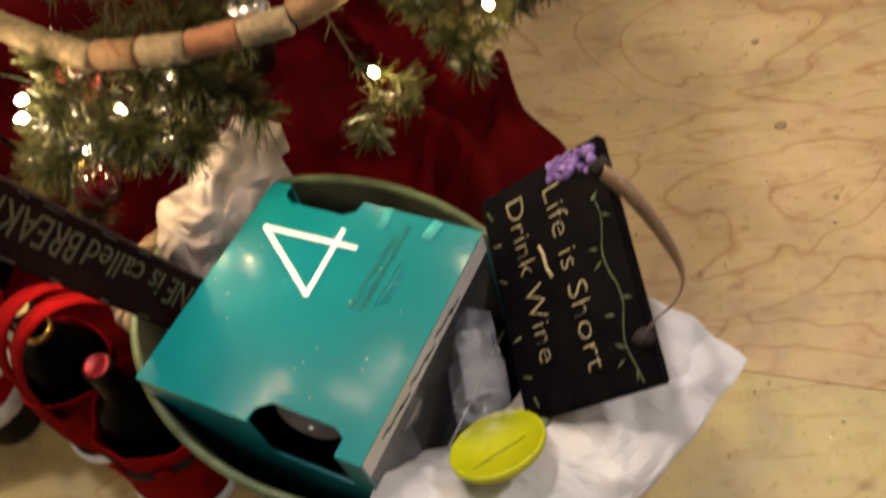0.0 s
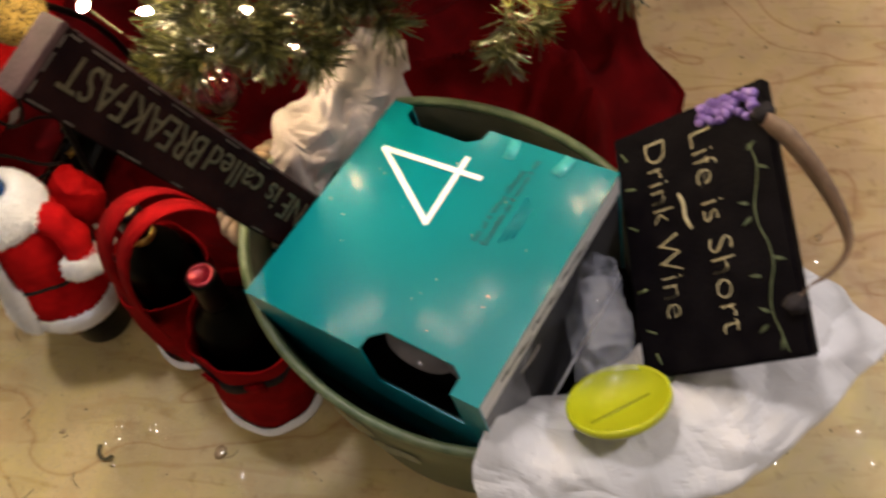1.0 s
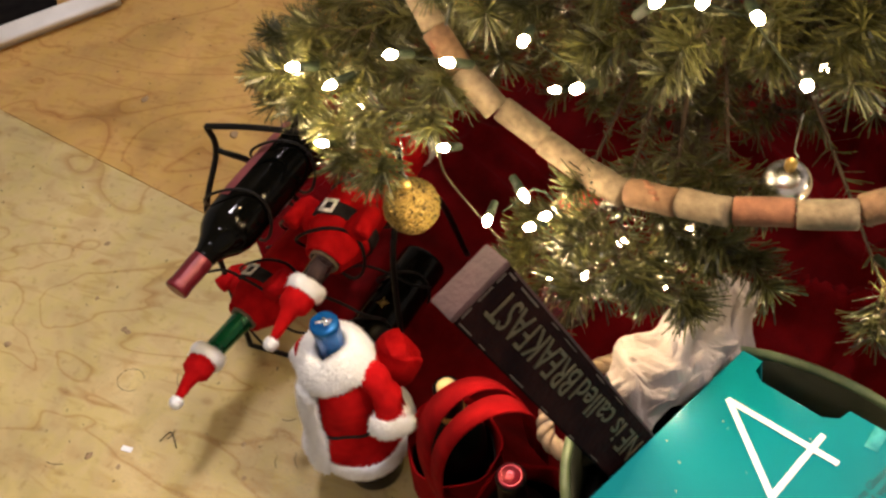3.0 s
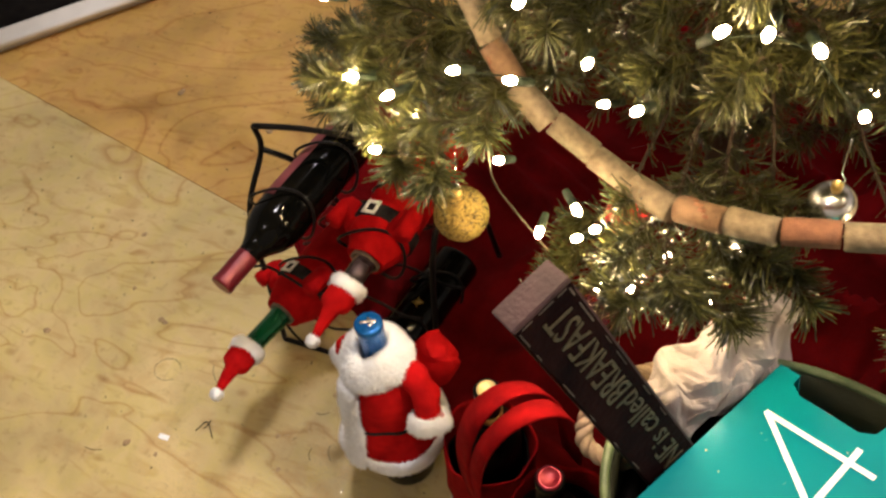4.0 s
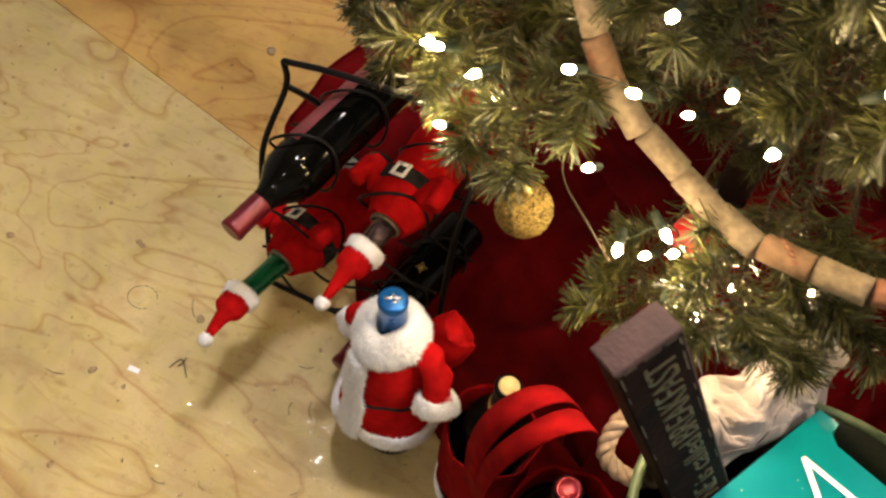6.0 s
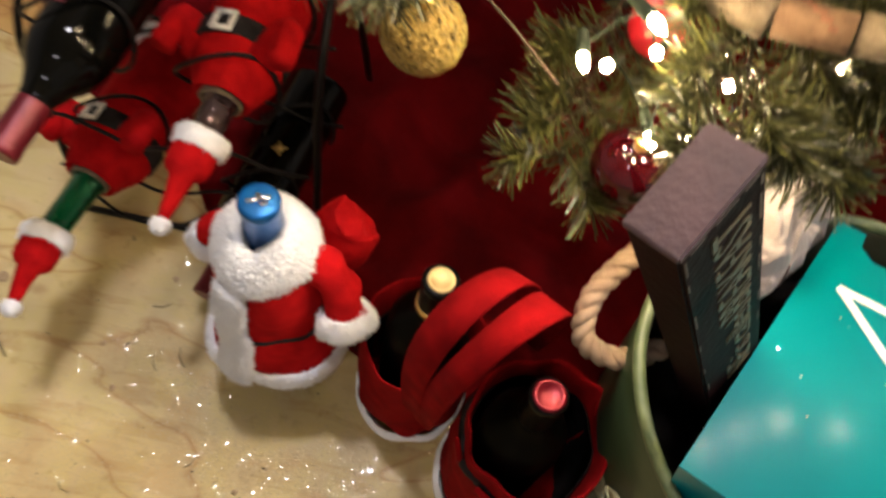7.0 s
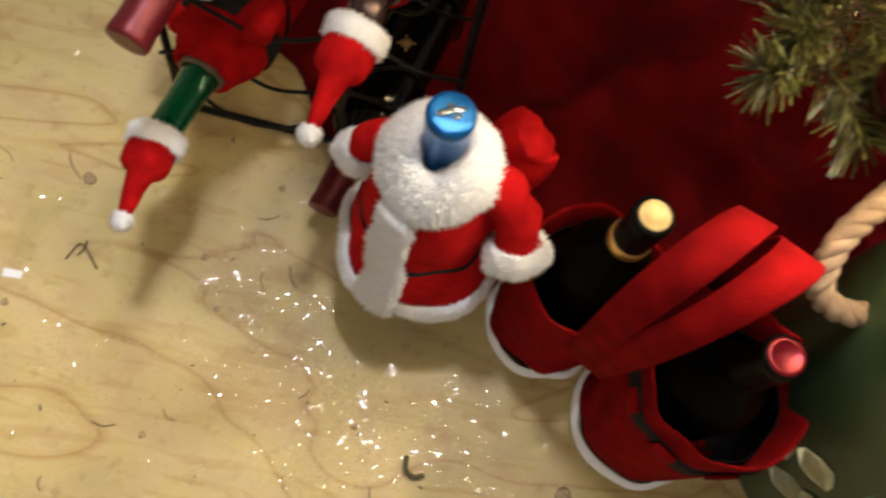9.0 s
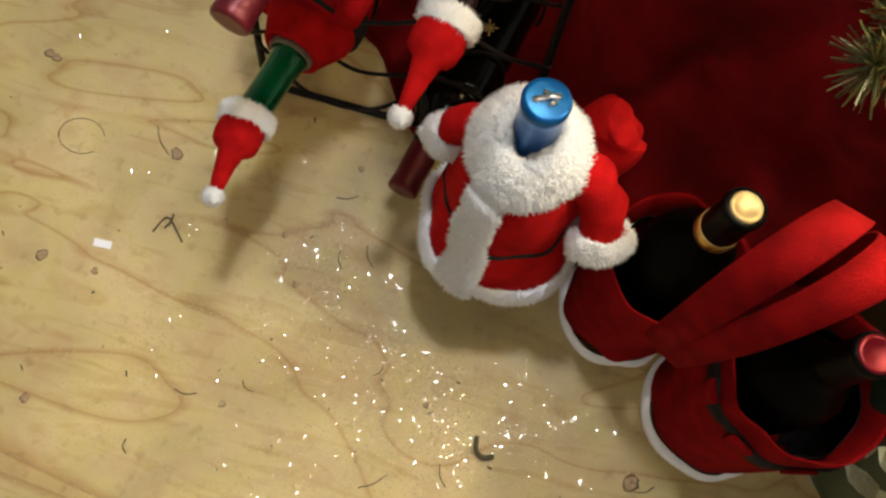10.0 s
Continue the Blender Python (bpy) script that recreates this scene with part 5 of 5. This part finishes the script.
        wid.append(v * 0.0105 * (0.45 + 0.55 * math.sin(math.pi * min(1, max(0, i / (len(line) - 1))))))
        nor.append(d.cross(v))
    part("ribbon", ribbon(line, wid, nor, 0.0008), RIBBON, s, "brown sheer ribbon loop")
    for x in (0.030, 0.176):
        bm = ball(m @ Vector((x, h - 0.002, 0.004)), 0.0075, subdiv=3, scale=(1.2, 1, 0.8))
        for v in bm.verts:
            v.co += 0.003 * noise.noise(v.co * 200) * Vector((1, 1, 1))
        part("knot", bm, BLACK_FELT, s, "dark ribbon knot")


make_sign()


# ---- packing paper ----
def crumple(p, amount, seed):
    """Flat facets meeting in sharp creases, at two sizes, over a slow swell."""
    q = Vector(p) + Vector((seed, seed * 2, 0))
    near = noise.voronoi(q * 17)[0]
    fine = noise.voronoi(q * 41 + Vector((3, 1, 0)))[0]
    return amount * (0.8 * noise.noise(q * 7) + 1.7 * (near[1] - near[0]) + 0.8 * (fine[1] - fine[0]) - 0.7)


def paper(name, rows, material, amount, seed, label, fine=10, thick=0.0006, freq=1.0):
    """A crumpled sheet through rows of control points."""
    cross = [spline(r, fine) for r in rows]
    cols = [spline([c[k] for c in cross], fine) for k in range(len(cross[0]))]
    bm = bmesh.new()
    grid = []
    for k, col in enumerate(cols):
        line = []
        for p in col:
            d = Vector((noise.noise(p * 25 + Vector((seed, 0, 0))), noise.noise(p * 25 + Vector((0, seed, 9))), 0)) * amount * 0.8
            line.append(bm.verts.new(p + d + Vector((0, 0, crumple(p * freq, amount, seed)))))
        grid.append(line)
    for a, b in zip(grid, grid[1:]):
        for j in range(len(a) - 1):
            bm.faces.new((a[j], a[j + 1], b[j + 1], b[j]))
    bmesh.ops.recalc_face_normals(bm, faces=bm.faces)
    bmesh.ops.solidify(bm, geom=bm.faces[:], thickness=thick)
    return solid(name, bm, material, label, "tissue paper", "tissue paper in the tub", smooth=False)


paper("tissue_paper", [
    [(0.030, 0.425, 0.345), (0.075, 0.440, 0.320), (0.135, 0.475, 0.315), (0.20, 0.52, 0.325), (0.262, 0.575, 0.345)],
    [(0.030, 0.412, 0.385), (0.080, 0.415, 0.345), (0.150, 0.440, 0.345), (0.22, 0.49, 0.35), (0.285, 0.555, 0.365)],
    [(0.020, 0.380, 0.378), (0.090, 0.375, 0.365), (0.165, 0.400, 0.365), (0.242, 0.452, 0.368), (0.315, 0.520, 0.372)],
    [(0.018, 0.345, 0.350), (0.090, 0.340, 0.355), (0.185, 0.360, 0.355), (0.270, 0.412, 0.360), (0.345, 0.492, 0.366)],
    [(0.020, 0.332, 0.325), (0.100, 0.334, 0.330), (0.190, 0.356, 0.335), (0.274, 0.408, 0.345), (0.347, 0.490, 0.362)]],
    TISSUE, 0.010, 1.3, "white tissue paper draped over the tub rim under the sign", 14, 0.0006, 0.8)
# the two rear sheets carry the tree's shade in their grey
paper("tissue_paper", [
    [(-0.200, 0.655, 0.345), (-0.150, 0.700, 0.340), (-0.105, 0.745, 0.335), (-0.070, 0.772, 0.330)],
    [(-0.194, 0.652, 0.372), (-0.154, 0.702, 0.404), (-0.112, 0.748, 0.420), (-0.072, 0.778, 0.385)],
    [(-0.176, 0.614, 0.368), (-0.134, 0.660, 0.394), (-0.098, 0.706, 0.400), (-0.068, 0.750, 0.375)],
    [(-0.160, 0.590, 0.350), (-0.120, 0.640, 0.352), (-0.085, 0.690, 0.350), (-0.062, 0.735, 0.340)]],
    TISSUE_PINK_SHADE, 0.017, 5.1, "white tissue paper tucked behind the teal box, shade in its colour", 14)
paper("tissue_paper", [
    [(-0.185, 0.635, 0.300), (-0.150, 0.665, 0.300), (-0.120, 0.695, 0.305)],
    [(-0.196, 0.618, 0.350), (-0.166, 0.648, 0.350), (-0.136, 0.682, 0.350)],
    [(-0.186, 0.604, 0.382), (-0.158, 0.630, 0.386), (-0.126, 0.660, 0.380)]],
    TISSUE_PINK_SHADE, 0.012, 8.4, "white tissue paper flap standing at the tub rim, shade in its colour", 8)
# unseen fill, made near-black to darken the gap between box and rim
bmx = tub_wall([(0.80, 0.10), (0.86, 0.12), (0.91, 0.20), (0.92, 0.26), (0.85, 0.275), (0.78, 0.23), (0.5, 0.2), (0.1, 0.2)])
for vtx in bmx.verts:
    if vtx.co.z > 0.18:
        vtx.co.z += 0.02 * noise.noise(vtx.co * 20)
solid("dark_packing", bmx, NEAR_BLACK, "near-black packing added to darken the tub's inside", "packing paper")


# ---- clear bag and lime lid ----
def film(corner, along, across, nu, nv, seed, puff):
    """A crumpled sheet of film with thickness."""
    bm = bmesh.new()
    rows = []
    for i in range(nu):
        row = []
        for j in range(nv):
            u, v = i / (nu - 1), j / (nv - 1)
            p = Vector(corner) + Vector(along) * u + Vector(across) * v
            p.z += puff * math.sin(math.pi * v) + crumple(p, puff, seed) + 0.010 * abs(noise.noise(p * 62 + Vector((3, 1, seed))))
            row.append(bm.verts.new(p))
        rows.append(row)
    for a, b in zip(rows, rows[1:]):
        for j in range(nv - 1):
            bm.faces.new((a[j], a[j + 1], b[j + 1], b[j]))
    bmesh.ops.solidify(bm, geom=bm.faces[:], thickness=0.0006)
    return bm


def make_bag():
    m, nt, bs = nodes_of("clear_film")
    n = texture(nt, "ShaderNodeTexNoise", 30)
    nt.links.new(ramp(nt, n.outputs[0], [(0.3, (0.52, 0.55, 0.66)), (0.7, (0.74, 0.77, 0.86))]), bs.inputs["Base Color"])
    bs.inputs["Roughness"].default_value, bs.inputs["IOR"].default_value, bs.inputs["Alpha"].default_value = 0.05, 1.5, 0.2
    bag = solid("plastic_bag", film((0.083, 0.545, 0.345), (0.012, -0.105, 0.020), (0.048, 0.006, 0.018), 34, 24, 2.7, 0.016), m, "crumpled clear plastic bag between the teal box and the sign", "plastic bag", smooth=False)
    part("folded_edge", film((0.098, 0.520, 0.385), (0.006, -0.060, 0.004), (0.030, 0.006, -0.006), 18, 10, 6.1, 0.008), m, bag, "folded clear edge", False)

make_bag()


def make_lid():
    major, minor = Vector((0.92, 0.39, 0.06)).normalized(), Vector((-0.33, 0.72, -0.60)).normalized()
    m = frame_of((0.127, 0.421, 0.382), major, minor)
    l = thing("lid", (0.127, 0.421, 0.382), "lime green oval plastic lid with a slot lying on tissue paper", "lid")
    sq = (0.95, 0.88)
    disc = part("disc", lathe([(0.001, -0.003), (0.041, -0.003), (0.0435, 0.0), (0.0435, 0.005), (0.042, 0.006), (0.0400, 0.005), (0.0392, 0.0015), (0.001, 0.001)], 56, m, sq), LIME, l)
    # thin bar for the slot; the recess's shade is in its darker lime
    part("slot", block((0.052, 0.0022, 0.0012), m @ pose(-0.002, -0.008, 0.0013, 0, 0, 8), 0.0003), shade("slot_shadowed_plastic", (0.17, 0.19, 0.0), (0.2, 0.22, 0.002), 0.5, 30, 90, 0.05), disc, "moulded slot, its shade put in as darker lime")


make_lid()


# ---- floor litter ----
def make_tray():
    t = thing("tray", (-1.9, 1.42, 0), "white rounded plastic tray holding dark cloth on the floor", "tray")
    m = Matrix.Translation((-1.79, 1.43, 0)) @ pose(0, 0, 0, 0, 0, 43)
    bm = bmesh.new()
    for (sx, sy, x, y) in ((0.44, 0.045, 0, -0.13), (0.44, 0.045, 0, 0.13), (0.045, 0.30, -0.20, 0), (0.045, 0.30, 0.20, 0)):
        block((sx, sy, 0.05), m @ Matrix.Translation((x, y, 0.025)), 0.018, bm)
    part("rim", bm, WHITE_PLASTIC, t)
    part("contents", block((0.24, 0.22, 0.03), m @ Matrix.Translation((-0.06, 0, 0.016)), 0.008), NEAR_BLACK, t, "dark brown cloth")


make_tray()


def make_scrap():
    pts = spline([(0.105, 0.388, 0.004), (0.145, 0.386, 0.007), (0.185, 0.389, 0.004), (0.228, 0.391, 0.006)], 6)
    solid("ribbon_scrap", ribbon(pts, [(0, 0.006, 0.002)] * len(pts), [(0, -0.3, 1)] * len(pts), 0.001), FELT, "scrap of red ribbon on the floor beside the tub", "ribbon")


make_scrap()


def make_foil_scrap():
    bm = block((0.018, 0.008, 0.0005), pose(-0.880, 0.523, 0.0018, 4, 3, 4), 0.0002)
    solid("foil_scrap", bm, GLINT_WHITE, "small foil scrap on the plywood floor, its glint painted white", "scrap", smooth=False)


# the scrap's glint is put into its white colour
GLINT_WHITE = shade("glint_white_foil", (0.88, 0.88, 0.86), (0.95, 0.95, 0.93), 0.3, 60, 300, 0.2, coat=0.5)
make_foil_scrap()


def litter(name, p, pts, r, label, category):
    base = Vector((*p, 0))
    return solid(name, tube(spline([base + Vector((x, y, z + r)) for x, y, z in pts], 5), r, 5), LITTER, label, category, "litter on the floor")


litter("dry_leaf", (-0.460, 0.434), [(-0.008, 0.010, 0.001), (-0.006, -0.002, 0.003), (0.002, -0.008, 0.002), (0.012, -0.004, 0.004)], 0.0024, "dark curled scrap of dry leaf on the floor", "leaf")
ring = [(0.024 * math.cos(a), 0.019 * math.sin(a), 0) for a in (radians(20 + 300 * j / 10) for j in range(11))]
litter("thread", (-0.943, 0.625), ring, 0.0004, "thin brown thread curled on the floor", "thread")
litter("dry_needle", (-0.823, 0.557), [(-0.014, -0.008, 0), (-0.004, 0.010, 0.001), (0.018, -0.010, 0)], 0.0010, "forked dry needle on the floor", "needle")
litter("dry_needle", (-0.823, 0.560), [(0.0, 0.012, 0), (0.0, 0.003, 0.001), (-0.004, -0.004, 0)], 0.0010, "forked dry needle on the floor", "needle")
for x, y, a, ln in ((-0.861, 0.644, -50, 0.034), (-0.751, 0.408, 5, 0.022), (-0.787, 0.344, -70, 0.014), (-0.646, 0.575, -70, 0.02), (-0.619, 0.586, -60, 0.024), (-0.578, 0.479, 60, 0.016), (-0.553, 0.377, 40, 0.03), (-0.695, 0.429, -30, 0.016), (-0.49, 0.40, -60, 0.022), (-0.66, 0.64, 20, 0.022), (-0.30, 0.44, 30, 0.02), (-0.98, 0.47, 10, 0.03)):
    ca, sa = math.cos(radians(a)), math.sin(radians(a))
    litter("dry_needle", (x, y), [(-ln / 2 * ca, -ln / 2 * sa, 0), (0.003 * sa, -0.003 * ca, 0.001), (ln / 2 * ca, ln / 2 * sa, 0)], 0.0005, "dry fallen pine needle on the floor", "needle")
kb = bmesh.new()
for x, y, r in ((-0.843, 0.634, 0.011), (-0.934, 0.496, 0.010), (-0.878, 0.495, 0.006), (-1.009, 0.703, 0.009), (-0.682, 0.538, 0.006), (-0.708, 0.584, 0.006), (-0.655, 0.673, 0.006), (-0.896, 0.36, 0.008), (-0.523, 0.459, 0.006), (-0.314, 0.442, 0.014), (-0.713, 0.406, 0.006), (-1.0, 0.70, 0.008), (-1.096, 0.743, 0.006), (0.618, 1.005, 0.014), (0.444, 0.758, 0.008), (0.665, 0.867, 0.007), (0.62, 1.179, 0.010), (-1.2, 0.62, 0.01), (-1.15, 0.85, 0.008), (-1.3, 1.2, 0.014), (-1.05, 1.15, 0.016), (-0.95, 1.3, 0.014)):
    lathe([(0.0005, 0.0004), (r * 0.4, 0.0004), (r * 0.7, 0.0003)], 14, Matrix.Translation((x, y, 0)) @ pose(0, 0, 0, 0, 0, x * 900), (1.0, 0.75), 0.002, x, kb)
solid("knots", kb, KNOT, "brown plugged knots in the plywood", "knots", kind="stuff")


def scatter_litter():
    rng = np.random.default_rng(21)
    bm = bmesh.new()
    for _ in range(420):
        x, y = rng.uniform(-1.5, 0.75), rng.uniform(0.25, 1.5)
        ln, a = rng.uniform(0.001, 0.006), rng.uniform(0, 180)
        block((ln, rng.uniform(0.0007, 0.002), 0.0008), pose(x, y, 0.0006, 0, 0, a), 0, bm)
    solid("crumbs", bm, LITTER, "dark crumbs and needle bits scattered on the floor", "litter", kind="stuff", smooth=False)
    v, f = [], []
    n = 0
    for cx, cy, sx, sy, count in ((-0.56, 0.46, 0.2, 0.14, 31000), (-0.7, 0.6, 0.4, 0.25, 9000), (0.4, 0.7, 0.4, 0.35, 2500)):
        for _ in range(count):
            x, y = rng.normal(cx, sx), rng.normal(cy, sy)
            s = rng.uniform(0.0003, 0.00068)
            m = pose(x, y, 0.0010, rng.normal(0, 7), rng.normal(0, 7), rng.uniform(0, 360))
            v += [tuple(m @ Vector(q)) for q in ((-s, -s, 0), (s, -s, 0), (s, s, 0), (-s, s, 0))]
            f.append((n, n + 1, n + 2, n + 3))
            n += 4
    for _ in range(18):
        s = rng.uniform(0.0004, 0.0008)
        m = BOXM @ pose(rng.uniform(0.01, 0.22), rng.uniform(0.03, 0.2), 0.0009, rng.normal(0, 6), rng.normal(0, 6), rng.uniform(0, 360))
        v += [tuple(m @ Vector(q)) for q in ((-s, -s, 0), (s, -s, 0), (s, s, 0), (-s, s, 0))]
        f.append((n, n + 1, n + 2, n + 3))
        n += 4
    me = bpy.data.meshes.new("glitter")
    me.from_pydata(v, [], f)
    me.materials.append(GLITTER)
    tagged(new("glitter", me), "tiny bright glitter flakes scattered on the floor", "glitter", kind="stuff")


scatter_litter()
